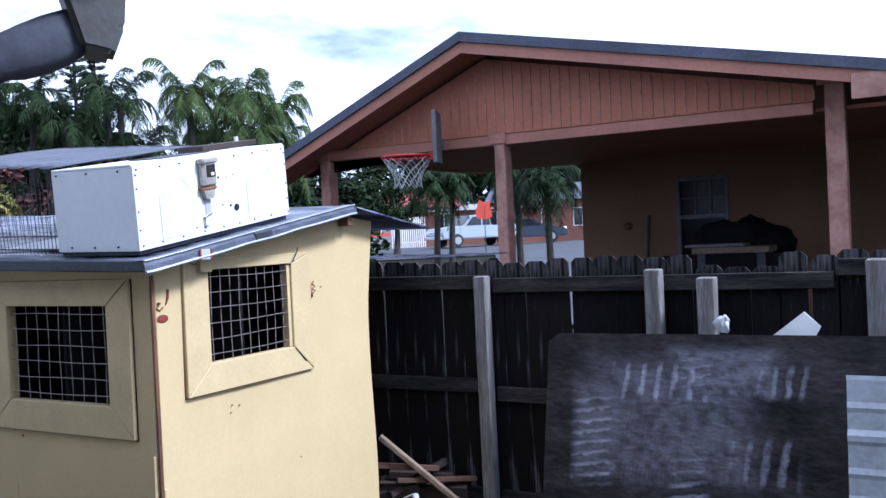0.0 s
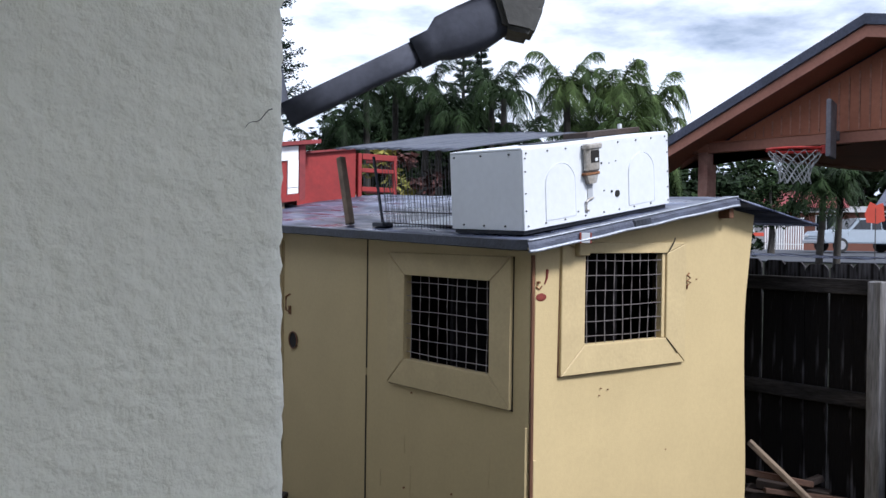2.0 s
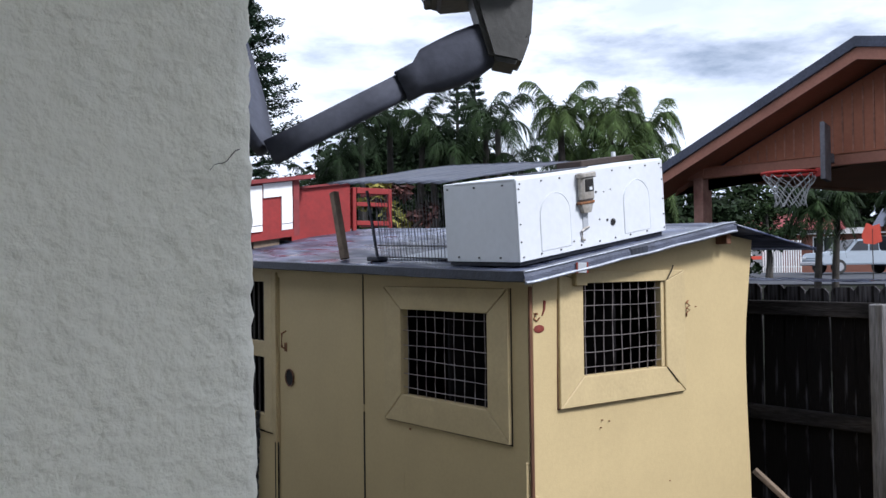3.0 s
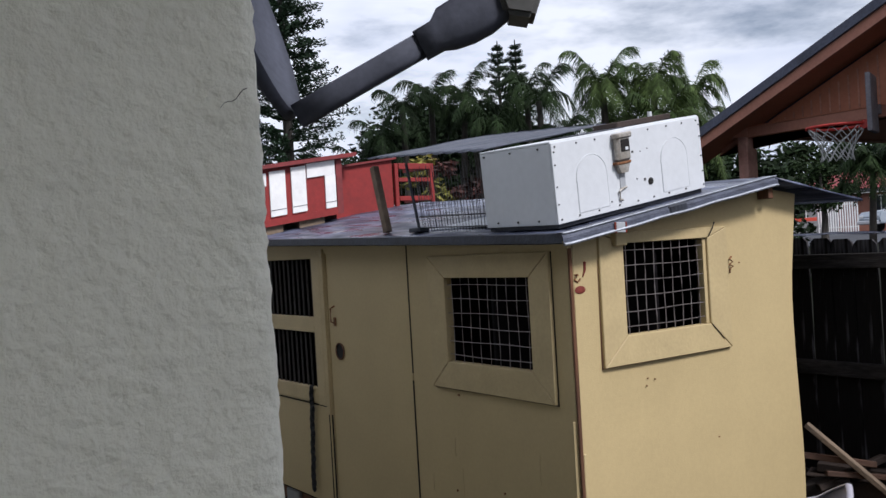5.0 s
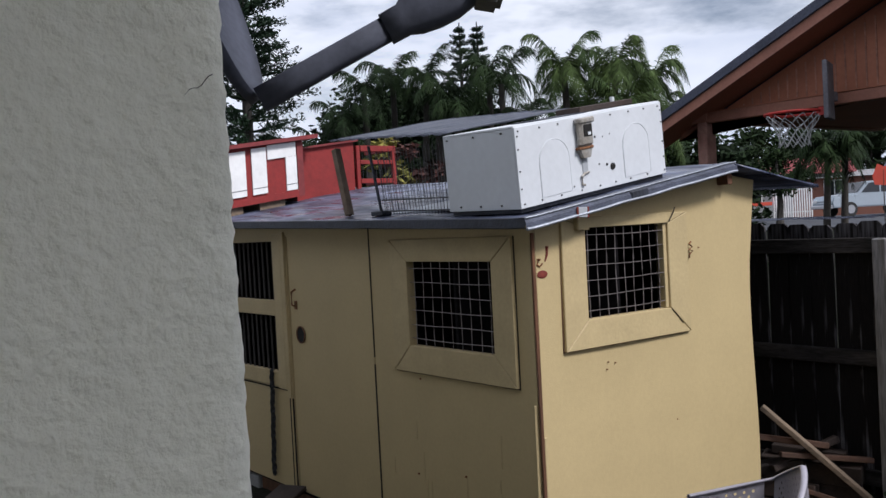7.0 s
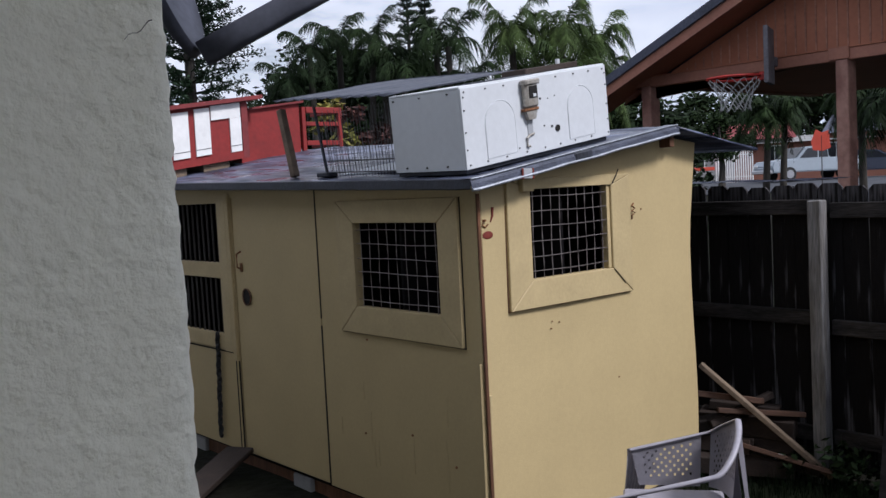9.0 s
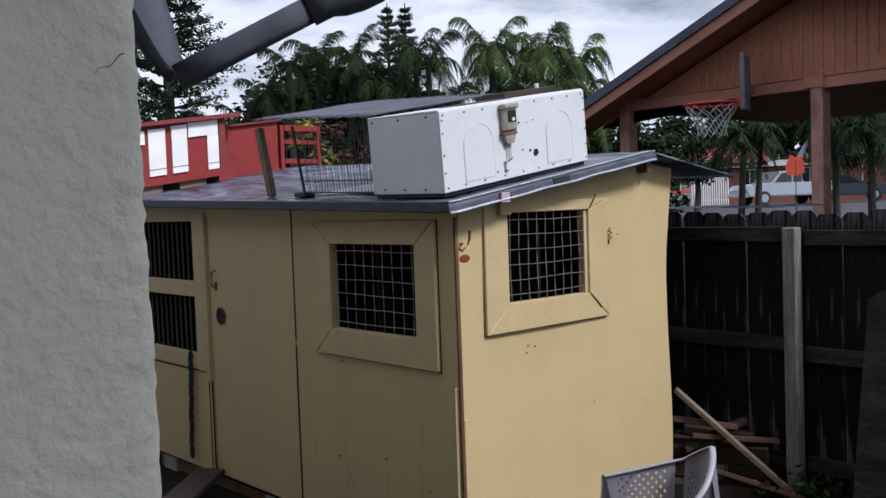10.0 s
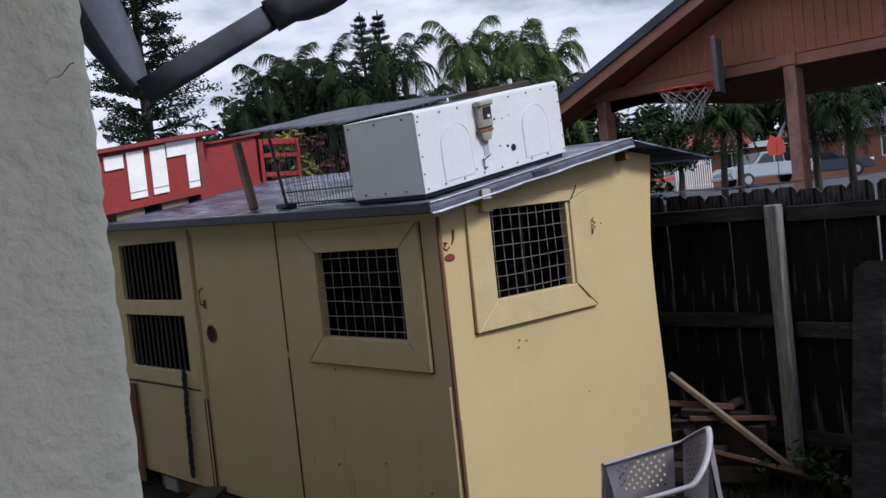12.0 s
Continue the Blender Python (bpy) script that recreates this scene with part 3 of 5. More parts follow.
# barred openings
for z0, z1 in ((1.343, 1.74), (0.862, 1.24)):
    for k in range(12):
        y = 2.57 + 0.073 * k
        part("bar", beam_bm((0.014, y, z0 - 0.002), (0.014, y + 0.004, z1 + 0.002), 0.012, 0.012, 0.002), SLAT, shed)
part("rail_board", box((-0.014, 2.521, 1.24), (0.0, 3.5, 1.343), 0.003), TRIM, shed)
part("rail_board", box((-0.014, 2.521, 0.762), (0.0, 3.5, 0.862), 0.003), TRIM, shed)
part("stile_board", box((-0.016, 2.405, 0.752), (0.0, 2.52, 1.79), 0.003), TRIM, shed)
part("seam", box((-0.003, 2.36, 0.742), (0.002, 3.6, 0.751)), GAP, shed)
part("seam", box((-0.003, 2.395, 0.10), (0.002, 2.404, 0.741)), GAP, shed)
part("seam", box((-0.004, 1.333, 0.10), (0.003, 1.343, 1.02)), GAP, shed)
part("seam", box((-0.004, 1.333, 1.06), (0.003, 1.341, 1.80)), GAP, shed)
part("hinge", tube([(-0.004, 1.338, 1.02), (-0.004, 1.338, 1.06)], 0.005, 6), TRIM, shed)
part("edge_post", box((-0.035, 3.40, 0.0), (-0.016, 3.52, 0.73), 0.004), RUSTWOOD, shed, "dark brown weathered upright at the shed's end")
# roof: decking, covering, edge flashings
def sheet(xs, ys, zoff, thick, wob=0.0, seed=0):
    bm = bmesh.new()
    top = [[bm.verts.new((x, y, roof_z(x, y) + zoff + wob * noise.noise((x * 3, y * 3, seed)))) for y in ys] for x in xs]
    bot = [[bm.verts.new((x, y, roof_z(x, y) + zoff - thick)) for y in ys] for x in xs]
    for i in range(len(xs) - 1):
        for j in range(len(ys) - 1):
            bm.faces.new((top[i][j], top[i + 1][j], top[i + 1][j + 1], top[i][j + 1]))
            bm.faces.new((bot[i][j], bot[i][j + 1], bot[i + 1][j + 1], bot[i + 1][j]))
    n, m = len(xs) - 1, len(ys) - 1
    for j in range(m):
        bm.faces.new((top[0][j], top[0][j + 1], bot[0][j + 1], bot[0][j]))
        bm.faces.new((top[n][j], bot[n][j], bot[n][j + 1], top[n][j + 1]))
    for i in range(n):
        bm.faces.new((top[i][0], bot[i][0], bot[i + 1][0], top[i + 1][0]))
        bm.faces.new((top[i][m], top[i + 1][m], bot[i + 1][m], bot[i][m]))
    bmesh.ops.recalc_face_normals(bm, faces=bm.faces)
    return bm
xs_front = [-0.11 + (1.51) * i / 24 for i in range(25)]
ys_fine = [-0.105 + (SHED_L + 0.2) * i / 50 for i in range(51)]
part("roof_covering", sheet(xs_front, ys_fine, 0.0, 0.012, 0.008, 1), ROOF, shed, "blue-grey rolled roofing with sky reflections painted as pale streaks", smooth=True)
part("roof_deck", sheet([-0.10, 0.4, 0.9, 1.39], [-0.09, 1.2, 2.5, SHED_L + 0.08], -0.0125, 0.02), DARK_EDGE, shed)
part("back_slope", sheet([1.402, 1.6, 1.9, 2.22], [-0.12 + 0.4 * i for i in range(11)], -0.006, 0.012, 0.006, 4), ROOF, shed, "short rear roof slope", smooth=True)
part("rafter", box((1.42, -0.06, 1.93), (1.46, 0.02, 1.985), 0.003), RUSTWOOD, shed, "sawn brown rafter end")
for y in (-0.03, 0.9, 1.9, 2.9, 3.7):
    part("rafter", beam_bm((0.05, y + 0.06, roof_z(0.05, y) - 0.055), (1.38, y + 0.06, roof_z(1.38, y) - 0.055), 0.04, 0.04), RUSTWOOD, shed)
# front drip edge
bm = bmesh.new()
prev = None
for k in range(41):
    y = -0.115 + (SHED_L + 0.22) * k / 40
    w = 0.004 * noise.noise((y * 4, 0, 5))
    z = roof_z(-0.11, y)
    row = [bm.verts.new(p) for p in ((-0.10, y, z + 0.006), (-0.126 + w, y, z + 0.002), (-0.130 + w, y, z - 0.040 + w), (-0.118, y, z - 0.044))]
    if prev:
        for a in range(3):
            bm.faces.new((prev[a], row[a], row[a + 1], prev[a + 1]))
    prev = row
part("front_drip_edge", bm, DARK_EDGE, shed, "dark bent roofing edge")
bm = bmesh.new()
prev = None
for k in range(41):
    x = -0.13 + 1.55 * k / 40
    w = 0.003 * noise.noise((x * 5, 2, 5))
    z = roof_z(max(x, -0.11))
    row = [bm.verts.new(p) for p in ((x, -0.06, z + 0.005), (x, -0.112, z + 0.004), (x, -0.122 + w, z - 0.020), (x, -0.125 + w, z - 0.046 + w), (x, -0.112, z - 0.05))]
    if prev:
        for a in range(4):
            bm.faces.new((prev[a], row[a], row[a + 1], prev[a + 1]))
    prev = row
part("side_flashing", bm, BAND, shed, "dark tarred flashing band along the roof edge")
part("flashing_lip", tube([(x, -0.127 + 0.003 * noise.noise((x * 5, 2, 5)), roof_z(max(x, -0.11)) - 0.047 + 0.003 * noise.noise((x * 5, 2, 5))) for x in [-0.128 + 1.54 * k / 40 for k in range(41)]], 0.0075, 6), FLASHING, shed, "bright bare metal lip")
part("flashing_lip", tube([(x, -0.118, roof_z(max(x, -0.11)) + 0.002) for x in [-0.128 + 1.54 * k / 20 for k in range(21)]], 0.004, 6), FLASHING, shed)
part("tar_patch", box((0.555, -0.128, 1.862), (0.69, -0.10, 1.915), 0.01, Matrix.Translation((0.6, 0, 1.89)) @ Matrix.Rotation(radians(-9.3), 4, "Y") @ Matrix.Translation((-0.6, 0, -1.89))), DARK_EDGE, shed)
# wood block with a taped label under the flashing
part("junction_block", box((0.265, -0.05, 1.732), (0.34, -0.002, 1.80), 0.004), TRIM, shed, "small cream wooden block under the flashing")
part("tape_patch", box((0.19, -0.1315, 1.792), (0.247, -0.126, 1.838), 0.002), GREY_PANEL, shed, "white and red taped patch on the flashing")
part("tape_edge", box((0.179, -0.132, 1.79), (0.1895, -0.126, 1.84), 0.001), RED_STAIN, shed)
part("tape_edge", box((0.2475, -0.132, 1.79), (0.257, -0.126, 1.84), 0.001), RED_STAIN, shed)
# stains and fittings on the bright wall
rnd = random.Random(8)
bm = bmesh.new()
bmesh.ops.create_icosphere(bm, subdivisions=2, radius=0.034, matrix=Matrix.Translation((0.066, -0.003, 1.542)) @ Matrix.Diagonal((1.0, 0.1, 0.55, 1)))
part("stain", bm, RED_STAIN, shed, "dried red paint smear")
part("stain", tube([(0.101, -0.004, 1.668), (0.097, -0.006, 1.63), (0.085, -0.004, 1.60)], [0.008, 0.006, 0.003], 6), RED_STAIN, shed)
part("stain", tube([(0.04, -0.003, 1.615), (0.036, -0.004, 1.588), (0.052, -0.004, 1.578), (0.07, -0.003, 1.592)], 0.004, 5), RUST, shed)
part("nail", tube([(0.048, 0, 1.61), (0.048, -0.012, 1.61)], 0.006, 6), RUST, shed)
part("hook", tube([(1.15, -0.004, 1.634), (1.128, -0.010, 1.622), (1.15, -0.012, 1.608), (1.126, -0.010, 1.595), (1.156, -0.010, 1.585), (1.13, -0.008, 1.57), (1.132, -0.005, 1.55)], 0.005, 6), RUST, shed, "rusty bent hook on the wall")
for x, z in ((0.48, 1.085), (0.53, 1.075), (0.47, 1.05), (0.98, 0.72), (1.22, 1.60)):
    part("nail", tube([(x, 0.004, z), (x, -0.003, z)], 0.0035, 6), RUST, shed)
part("crack", tube([(1.27, -0.003, 0.452), (1.32, -0.003, 0.455), (1.37, -0.003, 0.462)], 0.0018, 4), RUSTWOOD, shed)
part("crack", tube([(0.948, -0.029, 1.75), (0.98, -0.030, 1.79), (1.005, -0.023, 1.82)], 0.0035, 4), GAP, shed)
part("crack", tube([(0.95, -0.022, 1.30), (1.0, -0.023, 1.255), (1.035, -0.023, 1.22)], 0.003, 4), GAP, shed)
for y, z in ((0.55, 0.52), (0.96, 0.46), (0.22, 0.42), (0.9, 0.98)):
    part("nail", tube([(0.004, y, z), (-0.006, y, z)], 0.006, 6), RUST, shed)

# chain hanging by the lower opening
chain = thing("chain", -0.02, 2.52, 0.12, "dark rusty chain hanging down the shed's front wall", "chain")
for k in range(25):
    z = 0.85 - 0.0285 * k
    bm = tubef(bmesh.new(), [(-0.024 + (0.011 * math.cos(a) if k % 2 else 0), 2.60 + 0.002 * k + 0.004 * math.sin(k) + (0 if k % 2 else 0.016 * math.cos(a)), z + 0.023 * math.sin(a)) for a in [2 * math.pi * i / 10 for i in range(11)]], 0.0085, 5)
    part("link", bm, CHAIN, chain)
# ramp board at the door
ramp = tagged(part("ramp_board", beam_bm((-0.72, 1.92, -0.01), (-0.06, 2.31, 0.13), 0.20, 0.035, 0.005), PLANK), "dark brown weathered board leaning as a ramp at the shed door", "board")

# ---- nest box on the roof ----
slope = math.atan(0.163)
# its floor follows the roof, its sides lean less
BX = Matrix(((0.987, 0.0, -0.062, -0.031), (0.0, 1.0, 0.0, 0.017), (0.152, 0.02, 0.985, 1.842), (0, 0, 0, 1)))
nest = thing("nest_box", 0.45, 0.33, 1.90, "white sheet-metal box with cut arches on the shed roof", "box")
BW, BD, BH = 1.035, 0.515, 0.368
part("side_panel", box((0, 0.004, 0), (0.012, BD, BH), 0.002, BX), WHITE_PANEL, nest)
part("side_panel", box((BW - 0.012, 0.004, 0), (BW, BD, BH), 0.002, BX), WHITE_PANEL, nest)
part("back_panel", box((0.012, BD - 0.012, 0), (BW - 0.012, BD, BH), 0.002, BX), WHITE_PANEL, nest)
part("front_panel", box((0.0, -0.009, 0.0), (BW, 0.003, BH + 0.004), 0.002, BX), WHITE_PANEL, nest)
part("top_panel", box((0.0, 0.0, BH + 0.001), (BW, BD, BH + 0.012), 0.002, BX), WHITE_PANEL, nest)
part("base_frame", box((0.01, 0.008, -0.02), (BW - 0.01, BD - 0.01, -0.001), 0.002, BX), DARK_EDGE, nest)
for cx in (0.235, 0.815):
    pts = [(cx - 0.10, 0.03)] + [(cx - 0.10 * math.cos(a), 0.19 + 0.10 * math.sin(a)) for a in [math.pi * k / 12 for k in range(13)]] + [(cx + 0.10, 0.03)]
    m = BX
    part("arch_cut", tube([m @ Vector((a, -0.0095, b)) for a, b in pts], 0.0018, 4), WHITE_PANEL, nest, "arched entrance cut, closed flush")
    part("arch_door", prism([(a, b) for a, b in [(cx + (p[0] - cx) * 0.97, p[1] * 0.985) for p in pts]], "y", -0.0115, -0.0095), WHITE_PANEL, nest).data.transform(BX)
for k in range(9):
    for z in (0.02, BH - 0.015):
        x = 0.02 + (BW - 0.04) * k / 8 + 0.012 * math.sin(k * 5 + z * 9)
        part("screw", tube([BX @ Vector((x, -0.009, z)), BX @ Vector((x, -0.013, z))], 0.0042, 6), SCREW, nest)
for z in (0.09, 0.17, 0.27, 0.33):
    for x in (0.012, BW - 0.012):
        part("screw", tube([BX @ Vector((x, -0.009, z)), BX @ Vector((x, -0.013, z))], 0.004, 6), SCREW, nest)
for y, z in ((0.12, 0.02), (0.27, 0.02), (0.42, 0.022), (0.08, BH - 0.015), (0.28, BH - 0.015), (0.48, BH - 0.015)):
    part("screw", tube([BX @ Vector((0.0, y, z)), BX @ Vector((-0.006, y, z))], 0.005, 6), SCREW, nest)
bm = bmesh.new()
bmesh.ops.create_cone(bm, cap_ends=True, segments=16, radius1=0.017, radius2=0.017, depth=0.004, matrix=BX @ Matrix.Translation((0.63, -0.011, 0.10)) @ Matrix.Rotation(radians(90), 4, "X"))
part("hole", bm, GAP, nest, "small dark round hole")
for x, z, r in ((0.59, 0.115, 0.007), (0.535, 0.125, 0.004), (0.52, 0.26, 0.006), (0.575, 0.255, 0.003), (0.625, 0.262, 0.003), (0.35, 0.045, 0.004)):
    part("nail", tube([BX @ Vector((x, -0.008, z)), BX @ Vector((x, -0.012, z))], r, 6), SCREW, nest)
# counter device with its rusty drip
counter = part("counter", box((0.385, -0.05, 0.225), (0.475, -0.0095, 0.355), 0.012, BX), STEEL_GREY, nest, "grey metal counter with a dark face")
part("counter_face", box((0.403, -0.054, 0.272), (0.460, -0.0495, 0.33), 0.003, BX), GAP, counter)
# white plate laid in as a highlight on the dark face
part("counter_glint", box((0.428, -0.056, 0.277), (0.448, -0.0535, 0.292), 0.001, BX), WHITE_PANEL, counter)
part("counter_visor", box((0.380, -0.058, 0.335), (0.480, -0.0095, 0.362), 0.006, BX), STEEL_GREY, counter)
part("counter_shelf", box((0.378, -0.04, 0.212), (0.478, -0.0095, 0.226), 0.003, BX), RUST, counter)
part("counter_cup", prism([(0.392, 0.212), (0.47, 0.212), (0.455, 0.17), (0.408, 0.17)], "y", -0.035, -0.0095), STEEL_GREY, counter, "rust-stained metal cup").data.transform(BX)
part("drip", box((0.415, -0.013, 0.09), (0.452, -0.0095, 0.17), 0.001, BX), GREY_PANEL, counter)
part("hook", tube([BX @ Vector(p) for p in ((0.455, -0.012, 0.10), (0.42, -0.016, 0.095), (0.40, -0.018, 0.085), (0.402, -0.016, 0.045), (0.418, -0.016, 0.042))], 0.006, 6), STEEL_GREY, counter)
# loose pieces on top
board = tagged(part("board", box((0.72, 0.26, BH + 0.0135), (1.14, 0.44, BH + 0.045), 0.004, BX), PLANK), "short brown board lying on the white box", "board")
part("bolt", tube([BX @ Vector((1.02, 0.30, BH + 0.045)), BX @ Vector((1.02, 0.30, BH + 0.07))], 0.012, 8), WHITE_PANEL, board)
tagged(part("roofing_scrap", box((0.30, 0.12, BH + 0.013), (0.62, 0.34, BH + 0.018), 0.002, BX), DARK_EDGE), "flat dark roofing scrap lying on the white box", "scrap")

# ---- flight cage beside the box ----
cage = thing("flight_cage", 0.4, 1.2, 1.93, "wire flight cage with a corrugated cover on the shed roof", "cage")
bm = bmesh.new()
rows2 = []
for j in range(61):
    y = 0.545 + 1.145 * j / 60
    ripple = 0.005 * math.cos(2 * math.pi * j / 60 * 10)
    rows2.append([bm.verts.new((x, y, 2.240 + 0.174 * (x + 0.03) + 0.075 * (y - 0.55) + ripple + 0.006 * noise.noise((x * 4, y * 4, 9)))) for x in [-0.03 + 0.98 * k / 10 for k in range(11)]])
for a, b in zip(rows2, rows2[1:]):
    for k in range(10):
        bm.faces.new((a[k], a[k + 1], b[k + 1], b[k]))
bmesh.ops.solidify(bm, geom=bm.faces[:], thickness=0.004)
part("cover", bm, COVER, cage, "grey-blue corrugated plastic cover", smooth=True)
part("post", beam_bm((0.03, 1.575, roof_z(0.03, 1.6) + 0.006), (0.02, 1.675, 2.275), 0.042, 0.042, 0.003), PALE_PLANK, cage, "pale leaning wooden stick")
part("post", beam_bm((0.04, 1.245, roof_z(0.04, 1.2) + 0.006), (0.03, 1.335, 2.26), 0.014, 0.014, 0.002), DARK_EDGE, cage, "dark thin upright")
part("foot", box((0.0, 1.19, roof_z(0.03, 1.2) + 0.003), (0.07, 1.30, roof_z(0.03, 1.2) + 0.028), 0.004), DARK_EDGE, cage)
for k in range(26):
    y = 0.545 + 0.027 * k
    for x in (0.05, 1.02):
        part("wire", tube([(x, y, roof_z(x, y) + 0.003), (x - 0.006, y + 0.006 + 0.05 * (k / 26), roof_z(x) + 0.392)], 0.0021, 4), DARK_WIRE, cage)
for k in range(24):
    x = 0.08 + 0.04 * k
    part("wire", tube([(x, 1.25, roof_z(x, 1.25) + 0.003), (x, 1.33, roof_z(x) + 0.405)], 0.002, 4), DARK_WIRE, cage)
for h in (0.022, 0.085):
    part("wire", tube([(0.046, 0.54, roof_z(0.05, 0.54) + h), (0.046, 1.25, roof_z(0.05, 1.25) + h)], 0.0038, 5), DARK_WIRE, cage)
part("floor_sheet", box((0.10, 0.55, 0.0), (0.98, 1.22, 0.008), 0.001, Matrix.Translation((0, 0, roof_z(0) + 0.03)) @ Matrix.Rotation(-slope, 4, "Y")), CORRUGATED, cage, "pale floor sheet inside the cage")

# ---- satellite dish on the near house ----
dish = thing("satellite_dish", -2.44, -1.15, 1.75, "grey satellite dish with a long feed arm on the house wall", "satellite dish")
D0, RING = Vector((-1.987, -1.40, 2.054)), Vector((-1.785, -1.55, 2.178))
axis = (RING - D0).normalized()
# reflector: a shallow oval bowl whose lower edge holds the arm
up = Vector((-0.20, 0.24, 0.95)).normalized()
out = (axis - up * axis.dot(up)).normalized()
wide = up.cross(out).normalized()
bm = bmesh.new()
centre = D0 + up * 0.295 - out * 0.03
rings3 = []
for i in range(9):
    r = i / 8
    rings3.append([bm.verts.new(centre + (up * math.cos(a) * 0.29 + wide * math.sin(a) * 0.27) * r + out * (0.055 * (r * r - 1)))
                   for a in [2 * math.pi * k / 40 for k in range(40)]])
for a, b in zip(rings3, rings3[1:]):
    for k in range(40):
        bm.faces.new((a[k], a[(k + 1) % 40], b[(k + 1) % 40], b[k]))
bmesh.ops.remove_doubles(bm, verts=bm.verts, dist=1e-5)
bmesh.ops.recalc_face_normals(bm, faces=bm.faces)
bmesh.ops.solidify(bm, geom=bm.faces[:], thickness=0.022)
part("reflector", bm, DISH, dish, "grey oval reflector seen edge-on", smooth=True)
side_v = axis.cross(Vector((0, 0, 1))).normalized()
lift = side_v.cross(axis).normalized()
def along(s, h=0.0, w=0.0):
    return D0 + axis * s + lift * h + side_v * w
L1 = (RING - D0).length
bm = bmesh.new()
def arm_section(s, hw, hh, h=0.0):
    n = 12
    return [bm.verts.new(along(s, h + hh * math.copysign(abs(math.sin(a)) ** 0.6, math.sin(a)), hw * math.copysign(abs(math.cos(a)) ** 0.6, math.cos(a)))) for a in [2 * math.pi * k / n for k in range(n)]]
def loft(secs):
    n = len(secs[0])
    for a, b in zip(secs, secs[1:]):
        for k in range(n):
            bm.faces.new((a[k], a[(k + 1) % n], b[(k + 1) % n], b[k]))
    bm.faces.new(secs[0][::-1])
    bm.faces.new(secs[-1])
loft([arm_section(s, 0.022, 0.0255) for s in (-0.004, 0.1, 0.2, L1)])
part("feed_arm", bm, DISH, dish, "", True)
bm = bmesh.new()
loft([arm_section(L1 - 0.004, 0.027, 0.0315), arm_section(L1 + 0.035, 0.028, 0.032), arm_section(L1 + 0.058, 0.036, 0.045, 0.003), arm_section(L1 + 0.095, 0.040, 0.049, 0.0),
      arm_section(L1 + 0.135, 0.041, 0.049, -0.001), arm_section(L1 + 0.17, 0.038, 0.044, 0.0), arm_section(L1 + 0.195, 0.03, 0.034, 0.004)])
part("arm_sleeve", bm, DISH, dish, "moulded sleeve at the arm's end", True)
part("bolt", tube([along(L1 + 0.012, 0.012, -0.024), along(L1 + 0.012, 0.012, -0.035)], 0.007, 8), SCREW, dish)
part("bolt", tube([along(L1 + 0.12, 0.02, -0.030), along(L1 + 0.12, 0.02, -0.044)], 0.012, 8), SCREW, dish)
# feed head, standing up from the sleeve and looking back at the reflector
E0 = along(L1 + 0.205, -0.01)
fh = Vector((axis.x, axis.y, 0)).normalized()
hm = Matrix.Translation(E0) @ Matrix(((fh.x, side_v.x, 0, 0), (fh.y, side_v.y, 0, 0), (0, 0, 1, 0), (0, 0, 0, 1)))
feed = part("feed_head", prism([(-0.055, 0.085), (-0.02, -0.035), (0.028, -0.045), (0.045, 0.0), (0.052, 0.10), (0.04, 0.13), (-0.02, 0.14)], "y", -0.045, 0.045), LNB, dish, "grey plastic feed head")
bmf = bmesh.new()
bmf.from_mesh(feed.data)
bmesh.ops.bevel(bmf, geom=bmf.edges[:], offset=0.008, segments=2, affect="EDGES")
bmf.to_mesh(feed.data)
bmf.free()
feed.data.transform(hm @ Matrix.Scale(1.18, 4))
feedbox = part("feed_box", prism([(-0.135, 0.085), (-0.11, 0.065), (-0.03, 0.072), (0.045, 0.075), (0.055, 0.10), (0.048, 0.165), (0.01, 0.185), (-0.13, 0.165), (-0.14, 0.125)], "y", -0.08, 0.08), LNB, dish, "wide rounded receiver box")
bmf = bmesh.new()
bmf.from_mesh(feedbox.data)
bmesh.ops.bevel(bmf, geom=bmf.edges[:], offset=0.014, segments=3, affect="EDGES")
bmf.to_mesh(feedbox.data)
bmf.free()
feedbox.data.transform(hm @ Matrix.Scale(1.18, 4))
part("mast", tube([centre - out * 0.10, centre - out * 0.18 - up * 0.1, (-2.25, -1.05, 2.0), (-2.44, -1.05, 1.85)], 0.021, 10), DISH, dish)
part("bracket", box((-2.455, -1.12, 1.76), (-2.435, -0.98, 1.94), 0.004), DISH, dish)
part("clamp", tube([centre - out * 0.05, centre - out * 0.12], 0.04, 10), DISH, dish)

# ---- timber fence ----
FX = 2.25
fence = thing("fence", FX, -1.5, 0.0, "dark weathered dog-ear picket fence on timber posts", "fence")
rnd = random.Random(11)
pw = 0.143
def picket_bm(h, w):
    c = 0.026
    return prism([(-w / 2, 0.0), (w / 2, 0.0), (w / 2, h - c), (w / 2 - c, h), (-w / 2 + c, h), (-w / 2, h - c)], "x", 0.0, 0.016)
k = 0
y = 4.4
while y > -5.4:
    w = pw * rnd.uniform(0.94, 1.02)
    h = 1.685 + rnd.uniform(-0.018, 0.015) + 0.02 * noise.noise((y, 0, 0))
    if -2.28 < y < -1.72:
        h -= 0.07
    bm = picket_bm(h - 0.02, w)
    ob = part("picket", bm, PICKET, fence)
    gap = rnd.choice((0.003, 0.003, 0.004, 0.011))
    ob.location = Vector((FX, y, 0.02)) - fence.location
    ob.matrix_parent_inverse = Matrix()
    ob.rotation_euler = (radians(rnd.uniform(-0.5, 0.5)), 0, 0)
    y -= w + gap
